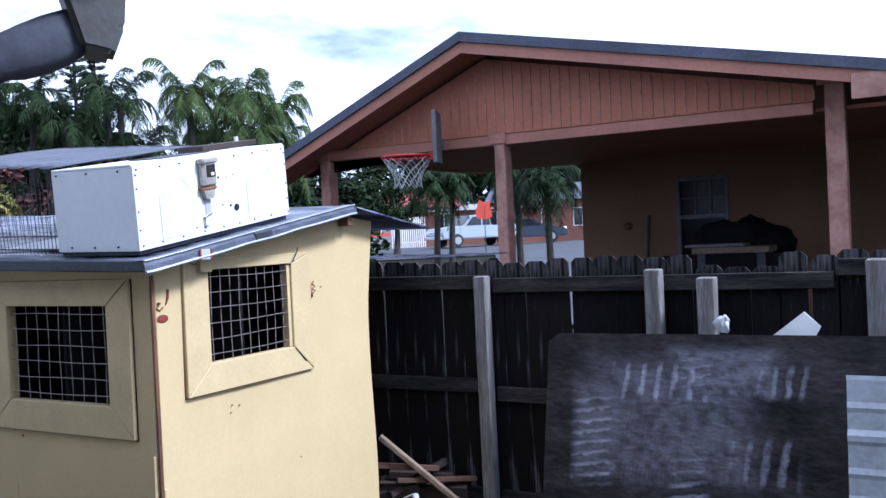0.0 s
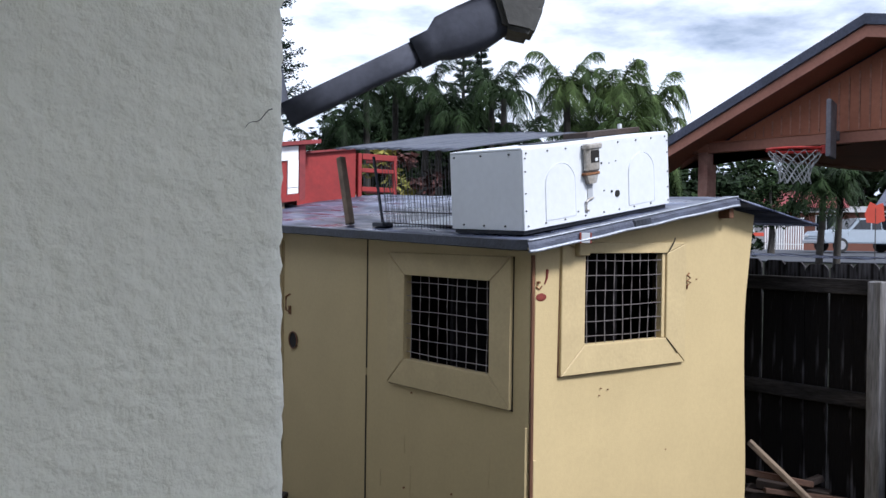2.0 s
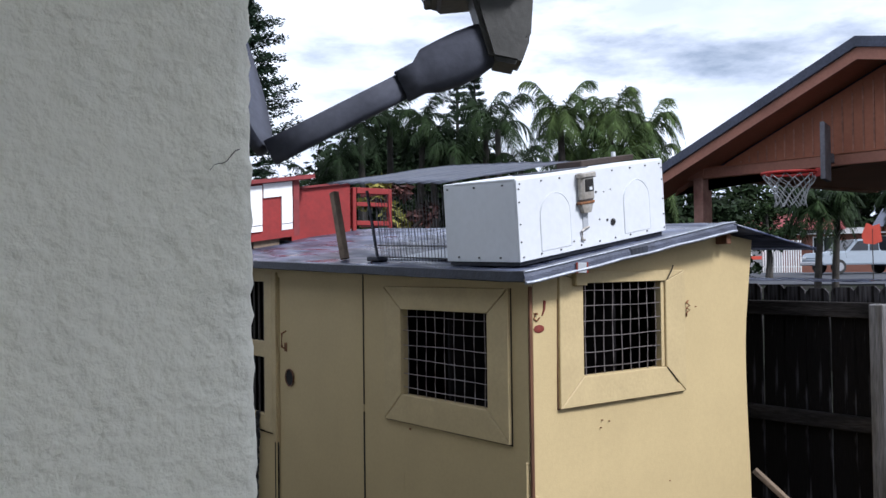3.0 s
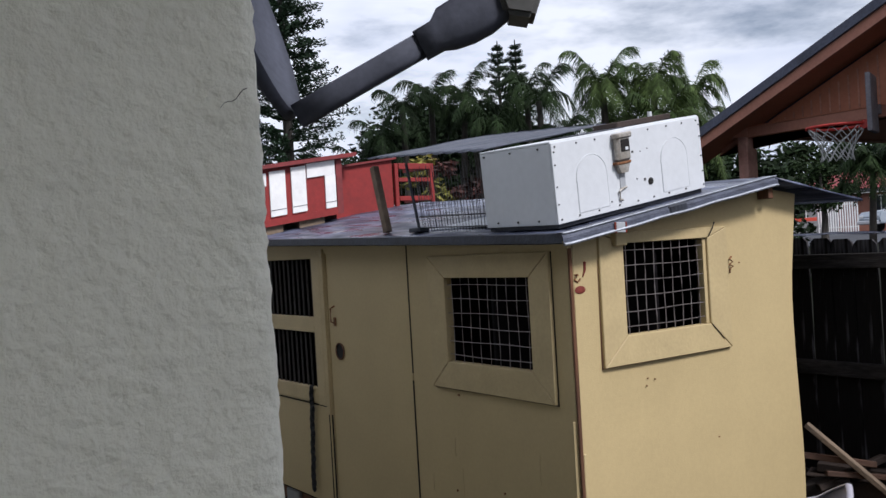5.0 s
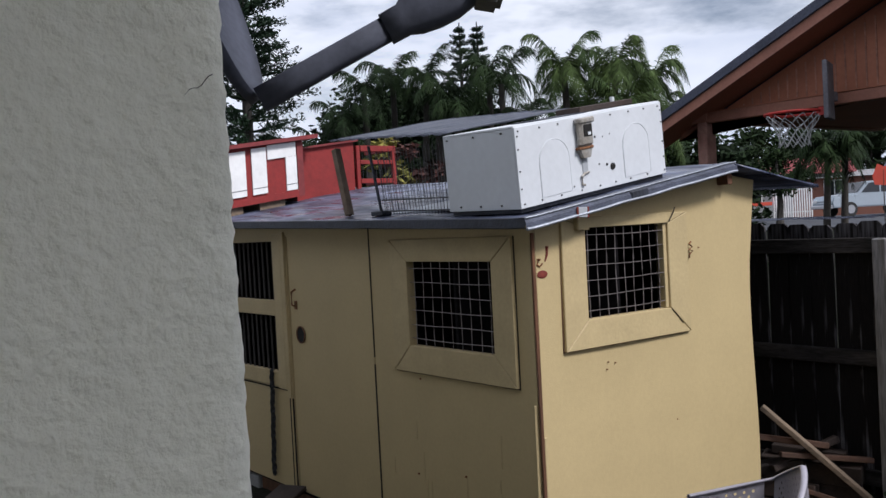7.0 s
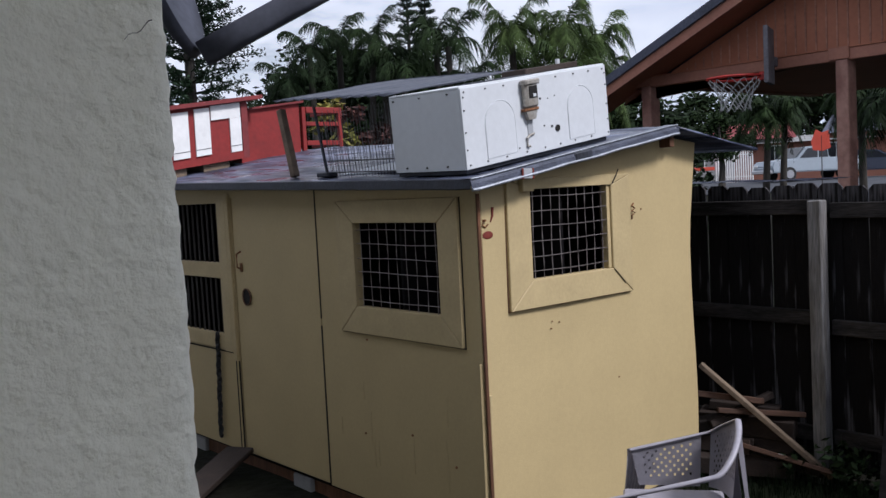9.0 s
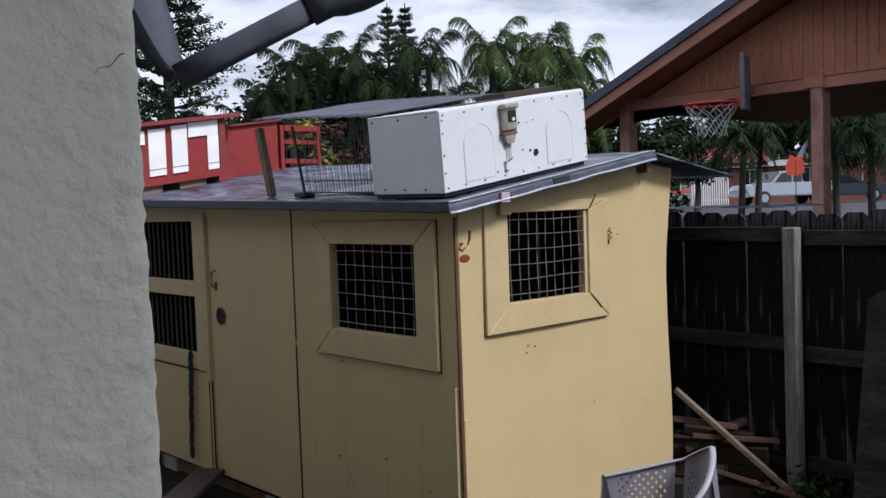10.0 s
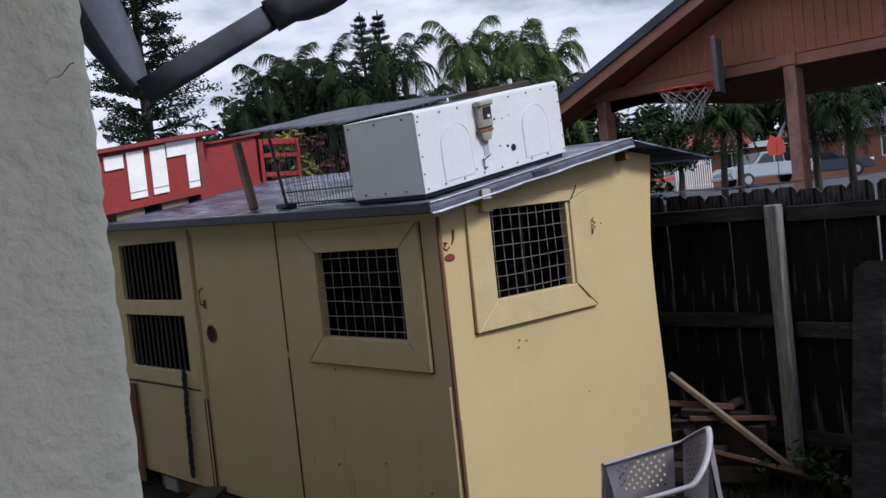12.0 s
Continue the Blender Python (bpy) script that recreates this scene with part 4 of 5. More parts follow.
for ya, yb, za, zb in ((4.4, -0.52, 1.545, 1.552), (-0.56, -2.5, 1.53, 1.535), (-2.52, -5.4, 1.60, 1.58), (4.4, -0.52, 0.90, 0.905), (-0.56, -2.5, 0.86, 0.85), (-2.52, -5.4, 0.86, 0.85), (4.4, -0.52, 0.22, 0.22), (-0.56, -5.4, 0.22, 0.22)):
    part("rail", beam_bm((FX - 0.022, ya, za), (FX - 0.022, yb, zb), 0.088, 0.04, 0.004, radians(90)), RAIL, fence)
def post(yc, h, xc=FX - 0.088, w=0.08):
    bm = beam_bm((xc, yc, -0.05), (xc, yc + 0.008, h), w, w, 0.006)
    part("post", bm, POST, fence, "grey square timber post")
post(-0.518, 1.592)
post(1.9, 1.60)
post(-1.59, 1.612, FX - 0.09, 0.088)
post(-1.88, 1.562, FX - 0.09, 0.095)
post(-2.72, 1.64, FX - 0.09, 0.11)
post(-4.9, 1.70)
white_piece = tagged(part("offcut_board", prism([(-2.22, 0.0), (-2.40, 0.0), (-2.42, 1.26), (-2.448, 1.31), (-2.37, 1.385), (-2.20, 1.25)], "x", 2.07, 2.082), WHITE), "white pointed board offcut leaning on the fence", "board")
bag = bmesh.new()
bmesh.ops.create_icosphere(bag, subdivisions=3, radius=0.05, matrix=Matrix.Translation((1.93, -2.0, 1.335)) @ Matrix.Diagonal((0.6, 0.7, 0.85, 1)))
for v in bag.verts:
    v.co += Vector(noise.noise_vector(v.co * 22)) * 0.02 + Vector(noise.noise_vector(v.co * 60)) * 0.012
tagged(part("plastic_bag", bag, GREY_PANEL, smooth=True), "crumpled white plastic bag tucked behind the plywood", "bag")

# ---- pale sheet on trestles behind the fence ----
table = thing("trestle_table", 3.0, 0.3, 0.0, "pale weathered metal sheet on trestles behind the fence", "table")
bm = bmesh.new()
cols_t = [[bm.verts.new((2.62 + 0.75 * i / 6, -0.16 + 1.9 * j / 16, 1.70 + 0.012 * noise.noise((i * 0.7, j * 0.9, 4)) + 0.02 * j / 16)) for j in range(17)] for i in range(7)]
for a, b in zip(cols_t, cols_t[1:]):
    for j in range(16):
        bm.faces.new((a[j], b[j], b[j + 1], a[j + 1]))
bmesh.ops.solidify(bm, geom=bm.faces[:], thickness=0.018)
part("sheet", bm, ROOF, table, smooth=True)
for x in (2.7, 3.28):
    for y in (-0.05, 1.55):
        part("leg", box((x - 0.025, y - 0.025, -0.03), (x + 0.025, y + 0.025, 1.665), 0.003), RAIL, table)

# ---- plywood sheet and metal panel leaning by the fence ----
def scuffed_ply():
    """A weathered sheet standing on its edge, leaning back, with pale scrubbed streaks."""
    m = Matrix.Translation((1.60, -1.065, 0.0)) @ Matrix.Rotation(radians(13), 4, "Y")
    ply = thing("plywood_sheet", 1.6, -2.3, 0.0, "dark weathered plywood sheet with pale scuffs leaning at the fence", "plywood")
    part("panel", prism([(0.0, 0.02), (0.01, 1.268), (-0.055, 1.315), (-2.44, 1.325), (-2.44, 0.0)], "x", 0.0, 0.018), PLY, ply).data.transform(m)
    return ply
scuffed_ply()
bm = bmesh.new()
rowsc = []
for j in range(49):
    z = 0.02 + 1.135 * j / 48
    d = 0.020 if (j % 12) in (0, 1) else (0.012 if (j % 12) == 6 else 0.0)
    rowsc.append([bm.verts.new((1.42 - d + 0.13 * z, yy, z)) for yy in (-2.605, -3.2, -3.9)])
for a, b in zip(rowsc, rowsc[1:]):
    for k in range(2):
        bm.faces.new((a[k], a[k + 1], b[k + 1], b[k]))
bmesh.ops.solidify(bm, geom=bm.faces[:], thickness=0.003)
tagged(part("metal_panel", bm, CORRUGATED), "white ribbed metal panel leaning on the plywood", "metal panel")

# ---- woodpile behind the shed ----
rnd = random.Random(21)
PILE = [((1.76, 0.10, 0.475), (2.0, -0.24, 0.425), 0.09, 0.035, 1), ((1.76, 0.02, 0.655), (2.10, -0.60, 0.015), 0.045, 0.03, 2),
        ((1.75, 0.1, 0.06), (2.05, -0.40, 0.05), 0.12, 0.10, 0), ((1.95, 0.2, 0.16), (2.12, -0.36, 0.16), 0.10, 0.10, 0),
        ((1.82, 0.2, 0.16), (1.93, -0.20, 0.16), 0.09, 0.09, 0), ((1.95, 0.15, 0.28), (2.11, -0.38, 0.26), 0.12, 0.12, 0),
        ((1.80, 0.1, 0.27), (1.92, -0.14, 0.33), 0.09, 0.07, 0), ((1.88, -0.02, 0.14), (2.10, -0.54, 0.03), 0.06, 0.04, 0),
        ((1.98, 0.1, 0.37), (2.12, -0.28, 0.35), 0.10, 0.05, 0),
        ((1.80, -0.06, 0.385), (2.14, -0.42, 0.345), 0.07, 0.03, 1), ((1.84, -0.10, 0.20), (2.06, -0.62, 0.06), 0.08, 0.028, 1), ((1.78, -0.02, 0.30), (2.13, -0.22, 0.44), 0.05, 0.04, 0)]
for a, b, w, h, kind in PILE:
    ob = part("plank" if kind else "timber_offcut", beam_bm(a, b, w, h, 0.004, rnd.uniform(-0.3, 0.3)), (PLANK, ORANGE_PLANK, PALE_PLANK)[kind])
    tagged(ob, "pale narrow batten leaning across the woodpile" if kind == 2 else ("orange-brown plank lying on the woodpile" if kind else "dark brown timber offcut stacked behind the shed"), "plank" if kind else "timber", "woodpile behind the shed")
stone = bmesh.new()
bmesh.ops.create_icosphere(stone, subdivisions=2, radius=0.026, matrix=Matrix.Translation((1.95, -0.36, 0.13)) @ Matrix.Diagonal((1, 1.3, 0.6, 1)))
tagged(part("tin", stone, GREY_PANEL, smooth=True), "small pale tin lying on the woodpile", "tin")

# ---- plastic chair ----
def garden_chair():
    """A tub-shaped moulded chair: a rim that runs round as arms and back, a pierced back, fluted legs."""
    chair = thing("garden_chair", 0.0, 0.0, 0.0, "grey moulded plastic garden armchair with pierced back on the grass", "chair")
    # plan of the rim: s from -1 (one arm's front) over 0 (back) to 1
    def rim(s):
        a = s * math.pi * 0.5
        sx = 0.22 * math.cos(a * 1.0) - ((0.22 if s > 0 else 0.34) * (abs(s) - 0.62) / 0.38 if abs(s) > 0.62 else 0)
        sy = 0.235 * math.sin(min(1, abs(s) / 0.72) * math.pi / 2) * (1 if s > 0 else -1)
        z = 0.775 - (0.20 if s > 0 else 0.27) * abs(s) ** 1.15
        return Vector((sx, sy, z))
    N = 48
    ss = [-1 + 2 * k / N for k in range(N + 1)]
    bm = bmesh.new()
    prev = None
    for s in ss:
        c = rim(s)
        inward = Vector((-c.x - 0.02, -c.y, 0)).normalized()
        sec = [bm.verts.new(c + inward * a + Vector((0, 0, b))) for a, b in ((-0.016, -0.010), (-0.012, 0.003), (0.0, 0.006), (0.010, 0.002), (0.012, -0.004), (0.0, -0.002))]
        if prev:
            for k in range(6):
                bm.faces.new((prev[k], prev[(k + 1) % 6], sec[(k + 1) % 6], sec[k]))
        prev = sec
    part("rim", bm, PLASTIC, chair, "", True)
    # pierced back and sides: strips between rows of holes
    def shell(s0, s1, nu, z0, nv, hole, name):
        bm = bmesh.new()
        def p(s, v):
            c = rim(s)
            zz = z0 + (c.z - 0.004 - z0) * v
            k = 0.86 + 0.14 * v
            return Vector((c.x * k, c.y * k, zz))
        cols4 = [s0 + (s1 - s0) * i / nu for i in range(nu + 1)]
        vs = [[bm.verts.new(p(s, j / nv)) for j in range(nv + 1)] for s in cols4]
        for i in range(nu):
            for j in range(nv):
                q = [vs[i][j], vs[i + 1][j], vs[i + 1][j + 1], vs[i][j + 1]]
                if hole(i, j):
                    cen = sum((v.co for v in q), Vector()) / 4
                    inn = [bm.verts.new(cen + (v.co - cen) * 0.52) for v in q]
                    for a in range(4):
                        bm.faces.new((q[a], q[(a + 1) % 4], inn[(a + 1) % 4], inn[a]))
                else:
                    bm.faces.new(q)
        bmesh.ops.solidify(bm, geom=bm.faces[:], thickness=0.004)
        return part(name, bm, PLASTIC, chair)
    shell(-0.10, 0.60, 22, 0.43, 12, lambda i, j: (i + j) % 2 == 0 and 3 <= j <= 10 and 2 <= i <= 19, "backrest")
    shell(0.66, 0.99, 16, 0.43, 10, lambda i, j: (i + j) % 2 == 0 and 2 <= j <= 8 and 2 <= i <= 13, "armrest_side")
    # seat
    bm = bmesh.new()
    bxf(bm, (-0.25, -0.20, 0.395), (0.17, 0.20, 0.415), 0.008)
    part("seat", bm, PLASTIC, chair)
    # fluted legs that widen into the rim
    for s, foot, back in ((-0.14, (0.28, -0.16, 0), True), (0.36, (0.27, 0.22, 0), True), (-0.93, (-0.30, -0.26, 0), False), (0.93, (-0.30, 0.26, 0), False)):
        bm = bmesh.new()
        prev = None
        top = rim(s)
        w_top = 0.11 if back else 0.10
        s_dir = (rim(s + 0.03) - rim(s - 0.03)).normalized()
        for j in range(11):
            v = j / 10
            c = top.lerp(Vector(foot), v)
            w = w_top * (1 - v) ** 2.2 + 0.05
            row = [bm.verts.new(c + s_dir * (w * (k / 14 - 0.5)) + Vector((c.x, c.y, 0)).normalized() * (0.005 if k % 2 else 0.0) - Vector((0, 0, 0.004))) for k in range(15)]
            if prev:
                for k in range(14):
                    bm.faces.new((prev[k], prev[k + 1], row[k + 1], row[k]))
            prev = row
        bmesh.ops.solidify(bm, geom=bm.faces[:], thickness=0.004)
        part("leg", bm, PLASTIC, chair)
    chair.matrix_basis = pose(0.285, -0.87, 0.0, 0, 0, -53)
garden_chair()

# ---- carport house ----
GX = 4.6
RY, RZ = 0.62, 3.60
SL, SR = 0.437, 0.204
def roof_line(y):
    return RZ - (SL * (y - RY) if y > RY else SR * (RY - y))
carport = thing("carport_house", GX, 0.0, 0.0, "salmon-painted house with open gabled carport and blue-grey roof", "house")
YL, YR = 3.0, -7.0
BZ = 2.645
# gable boarding with narrow grooves
def board_top(y):
    return roof_line(y) - 0.17
yy = 2.42
boards = []
while yy > -2.15:
    boards.append((yy, max(yy - 0.087, -2.15)))
    yy -= 0.09
for y1, y0 in boards:
    t1, t0 = board_top(y1), board_top(y0)
    zb = BZ + 0.09
    if min(t0, t1) < zb + 0.02:
        continue
    mid = [(y0, zb), (y1, zb), (y1, t1)] + ([(RY, board_top(RY))] if y0 < RY < y1 else []) + [(y0, t0)]
    part("gable_board", prism(mid, "x", GX + 0.02, GX + 0.04), SALMON, carport)
    if min(t0, t1) > zb + 0.06:
        part("batten", box((GX + 0.012, y0 - 0.009, zb + 0.02), (GX + 0.0195, y0 + 0.005, min(t0, t1) - 0.03), 0.001), GROOVE, carport)
part("gable_backing", prism([(2.60, BZ + 0.09), (2.75, board_top(2.75)), (RY, board_top(RY)), (-2.15, board_top(-2.15)), (-2.15, BZ + 0.09)], "x", GX + 0.042, GX + 0.06), SALMON_TRIM, carport)
part("gable_beam", box((GX - 0.04, -2.15, BZ - 0.01), (GX + 0.10, 2.55, BZ + 0.085), 0.006), SALMON_TRIM, carport)
part("gable_beam_cap", box((GX - 0.05, -2.15, BZ + 0.086), (GX + 0.10, 2.55, BZ + 0.097), 0.003), SALMON, carport)
# fascia boards along the roof edge, roof slabs
OV = GX - 0.42
def sloped(x0, x1, ya, yb, off_top, thick, material, name, label=""):
    return part(name, prism([(ya, roof_line(ya) - off_top), (yb, roof_line(yb) - off_top), (yb, roof_line(yb) - off_top - thick), (ya, roof_line(ya) - off_top - thick)], "x", x0, x1), material, carport, label)
sloped(OV, OV + 0.03, RY, YL, 0.085, 0.095, SALMON_TRIM, "fascia")
sloped(OV, OV + 0.03, YR, RY, 0.085, 0.095, SALMON_TRIM, "fascia")
sloped(OV - 0.03, GX + 0.10, RY, YL + 0.08, 0.0, 0.084, SHINGLE, "roof_slope", "blue-grey shingle roof slope")
sloped(GX + 0.101, GX + 3.5, RY, 2.55, 0.0, 0.084, SHINGLE, "roof_slope", "blue-grey shingle roof slope")
sloped(OV - 0.03, GX + 3.5, YR - 0.1, RY, 0.0, 0.084, SHINGLE, "roof_slope", "blue-grey shingle roof slope")
sloped(OV + 0.031, GX + 0.10, RY, YL, 0.10, 0.02, SALMON, "soffit")
sloped(OV + 0.031, GX + 3.5, YR, RY, 0.10, 0.02, SALMON, "soffit")
part("carport_ceiling", box((GX + 0.11, -6.6, BZ + 0.02), (GX + 3.42, 2.50, BZ + 0.05)), SALMON, carport)
part("side_beam", box((GX + 0.11, 2.36, BZ), (GX + 3.42, 2.50, BZ + 0.019)), SALMON_TRIM, carport)
for yc, w, zt in ((2.405, 0.11, BZ), (0.47, 0.105, BZ), (-2.30, 0.14, BZ + 0.26)):
    part("pillar", box((GX - 0.05, yc - w / 2, -0.02), (GX + 0.10, yc + w / 2, zt), 0.008), PILLAR, carport, "worn salmon square carport pillar")
    part("pillar_cap", box((GX - 0.06, yc - w / 2 - 0.015, zt - 0.06 if yc < -2 else BZ), (GX - 0.045, yc + w / 2 + 0.05, zt + 0.10 if yc > -2 else zt), 0.004), SALMON_TRIM, carport)
part("corner_fascia_block", box((OV - 0.015, -2.9, roof_line(-2.75) - 0.24), (OV - 0.002, -2.45, roof_line(-2.6) - 0.09), 0.004), PILLAR, carport)
# house wall behind the carport
HX = 7.8
part("house_wall", wall_with_holes("x", HX, 0.2, -6.5, 0.93, -0.02, BZ + 0.02, [(-0.80, -0.265, 1.10, 2.37)]), TANWALL, carport, "tan house wall with the carport's shade in its colour")
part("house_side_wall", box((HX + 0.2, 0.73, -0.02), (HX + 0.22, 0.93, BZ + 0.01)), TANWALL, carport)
hw = part("window", box((HX + 0.06, -0.80, 1.10), (HX + 0.09, -0.265, 2.37)), GLASS_DARK, carport, "sash window with dark panes, white frame greyed for the carport's shade")
# grey board colour puts the carport's shade on the white frame
for y0, y1, z0, z1 in ((-0.83, -0.79, 1.07, 2.40), (-0.275, -0.235, 1.07, 2.40), (-0.79, -0.275, 2.35, 2.40), (-0.79, -0.275, 1.07, 1.13), (-0.79, -0.275, 1.91, 1.96)):
    part("window_frame", box((HX - 0.02, y0, z0), (HX + 0.05, y1, z1), 0.004), BOARD, hw)
for yb in (-0.62, -0.445):
    part("glazing_bar", box((HX + 0.03, yb - 0.01, 1.96), (HX + 0.058, yb + 0.01, 2.35)), BOARD, hw)
part("glazing_bar", box((HX + 0.028, -0.79, 2.14), (HX + 0.056, -0.275, 2.16)), BOARD, hw)
tagged(part("broom_pole", tube([(HX - 0.08, 0.14, 1.0), (HX - 0.03, 0.09, 1.98)], 0.018, 6), DARK_EDGE), "dark pole leaning on the house wall", "pole")
fit_ = bmesh.new()
bmesh.ops.create_cone(fit_, cap_ends=True, segments=10, radius1=0.05, radius2=0.03, depth=0.05, matrix=Matrix.Translation((HX - 0.025, 0.36, 1.86)) @ Matrix.Rotation(radians(-90), 4, "Y"))
part("wall_fitting", fit_, RUSTWOOD, carport)
# clutter in the carport
bench = thing("workbench", 6.6, -1.0, 0.0, "dark workbench loaded with covered clutter in the carport", "bench")
part("bench_top", box((6.3, -1.50, 1.55), (6.75, -0.76, 1.61), 0.006), PALE_PLANK, bench, "pale board on the bench")
part("bench_board", box((6.35, -1.25, 1.615), (6.7, -0.68, 1.64), 0.005), BOARD, bench)
for x, y in ((6.35, -1.42), (6.7, -1.42), (6.35, -0.85), (6.7, -0.85)):
    part("leg", box((x - 0.04, y - 0.04, 0), (x + 0.04, y + 0.04, 1.55), 0.004), DARK_EDGE, bench)
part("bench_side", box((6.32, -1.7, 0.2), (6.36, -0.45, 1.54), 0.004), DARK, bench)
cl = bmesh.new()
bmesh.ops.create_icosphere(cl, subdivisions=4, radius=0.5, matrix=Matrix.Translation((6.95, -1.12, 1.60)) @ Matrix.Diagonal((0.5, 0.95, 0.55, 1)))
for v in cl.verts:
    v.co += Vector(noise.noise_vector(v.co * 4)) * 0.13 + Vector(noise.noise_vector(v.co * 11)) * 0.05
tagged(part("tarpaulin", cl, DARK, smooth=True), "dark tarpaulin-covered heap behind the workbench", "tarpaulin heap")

# basketball hoop on the gable beam
hoop = thing("basketball_hoop", GX - 0.3, 1.1, 2.5, "red basketball rim with white net on a grey board", "basketball hoop")
HXC = GX - 0.28
part("backboard", box((HXC - 0.13, 1.06, 2.50), (HXC + 0.19, 1.10, 2.97), 0.006), BOARD, hoop, "weathered grey board seen edge-on")
part("mount", box((HXC + 0.165, 1.115, 2.66), (GX - 0.0405, 1.165, 2.74), 0.005), BOARD, hoop)
RC = Vector((HXC + 0.02, 1.36, 2.575))
part("rim", tube([RC + Vector((0.228 * math.cos(a), 0.228 * math.sin(a), 0)) for a in [2 * math.pi * k / 36 for k in range(37)]], 0.013, 6), RIMRED, hoop, "red steel rim")
part("rim_plate", box((HXC - 0.06, 1.101, 2.53), (HXC + 0.08, 1.15, 2.60), 0.004), RIMRED, hoop)
net = bmesh.new()
NP, NL = 12, 5
def net_p(i, lvl):
    a = 2 * math.pi * (i + 0.5 * (lvl % 2)) / NP
    r = (0.225, 0.19, 0.155, 0.13, 0.12, 0.13)[lvl]
    return RC + Vector((r * math.cos(a), r * math.sin(a), -0.01 - 0.054 * lvl + 0.008 * math.sin(i * 3.3)))
for lvl in range(NL):
    for i in range(NP):
        tubef(net, (net_p(i, lvl), net_p(i, lvl + 1)), 0.004, 4)
        tubef(net, (net_p(i, lvl), net_p(i - 1 if lvl % 2 == 0 else i + 1, lvl + 1)), 0.004, 4)
part("net", net, NET, hoop, "white knotted cord net")

turn_hoop = Matrix.Translation((HXC + 0.03, 1.08, 0)) @ Matrix.Rotation(radians(21), 4, "Z") @ Matrix.Translation((-HXC - 0.03, -1.08, 0))
for child in hoop.children:
    if child.name.split(".")[0] != "mount":
        child.data.transform(turn_hoop)
for child in hoop.children:
    child.data.transform(Matrix.Translation((0, -0.09, 0)))

# ---- plants ----
def frond(bm, base, az, droop, length, width, rise, rnd, n=22, leaf_w=0.035):
    """A palm frond: a curved rib with paired hanging leaflets."""
    d = Vector((math.cos(az), math.sin(az), 0))
    side_d = Vector((-math.sin(az), math.cos(az), 0))
    pts = []
    for k in range(n + 1):
        s = k / n
        pts.append(base + d * (length * (s - 0.18 * droop * s * s)) + Vector((0, 0, length * (rise * s - droop * s * s))))
    tubef(bm, pts[::3] + [pts[-1]], [0.018 * length / 2 * (1 - 0.8 * i / (len(pts[::3]))) for i in range(len(pts[::3]) + 1)], 4, False)
    for k in range(2, n + 1):
        s = k / n
        w = width * (math.sin(math.pi * min(1, s * 0.95 + 0.12)) ** 0.6) * rnd.uniform(0.8, 1.1)
        t = (pts[k] - pts[k - 1]).normalized()
        for sg in (-1, 1):
            hang = rnd.uniform(0.25, 1.1)
            tip = pts[k] + side_d * sg * w * rnd.uniform(0.45, 0.8) + t * w * rnd.uniform(0.3, 0.6) - Vector((0, 0, w * hang))
            mid = pts[k].lerp(tip, 0.5) + Vector((0, 0, w * 0.12))
            e = t * leaf_w
            a, b = bm.verts.new(pts[k] - e * 0.5), bm.verts.new(pts[k] + e * 0.5)
            c, f = bm.verts.new(mid + e * 0.55), bm.verts.new(mid - e * 0.55)
            g = bm.verts.new(tip)
            bm.faces.new((a, b, c, f))
            bm.faces.new((f, c, g))


def palm(x, y, h, crown, label, leaf=PALM_LEAF, nfr=16, seed=0, z=None, trunk_r=0.13, rise=0.75, droop=0.75, leaf_w=0.05, group="palms", up=0.0, n=30):
    rnd = random.Random(seed)
    z = ground_height(x, y) if z is None else z
    tree = thing("palm_tree", x, y, z, label, "palm tree", group)
    lean = Vector((rnd.uniform(-0.05, 0.05), rnd.uniform(-0.05, 0.05), 1)) * h
    pts = [Vector((x, y, z - 0.05)) + lean * (k / 8) for k in range(9)]
    part("trunk", tube(pts, [trunk_r * (1.25 - 0.5 * k / 8) for k in range(9)], 10), TRUNK, tree, smooth=True)
    bm = bmesh.new()
    for k in range(nfr):
        az = 2.399 * k + rnd.uniform(-0.2, 0.2)
        lvl = k / nfr
        frond(bm, pts[-1], az, droop * rnd.uniform(0.85, 1.2) * (0.78 + 0.35 * lvl), crown * rnd.uniform(0.85, 1.2), crown * 0.34, rise * rnd.uniform(0.8, 1.2) * (1.22 - 1.05 * lvl) + up, rnd, n, leaf_w)
    part("crown", bm, leaf, tree)
    return tree


def leaf_clump(bm, c, r, n, size, rnd, flat=0.8):
    for _ in range(n):
        v = Vector((rnd.gauss(0, 1), rnd.gauss(0, 1), rnd.gauss(0, flat)))
        v = v.normalized() * r * rnd.random() ** 0.4
        p = c + v
        a = Vector((rnd.uniform(-1, 1), rnd.uniform(-1, 1), rnd.uniform(-0.6, 0.6))).normalized()
        b = a.cross(Vector((rnd.uniform(-1, 1), rnd.uniform(-1, 1), rnd.uniform(-1, 1)))).normalized()
        s = size * rnd.uniform(0.6, 1.3)
        q = [bm.verts.new(p - a * s), bm.verts.new(p + b * s * 0.42 - a * s * 0.1), bm.verts.new(p + a * s), bm.verts.new(p - b * s * 0.42 - a * s * 0.1)]
        bm.faces.new(q)


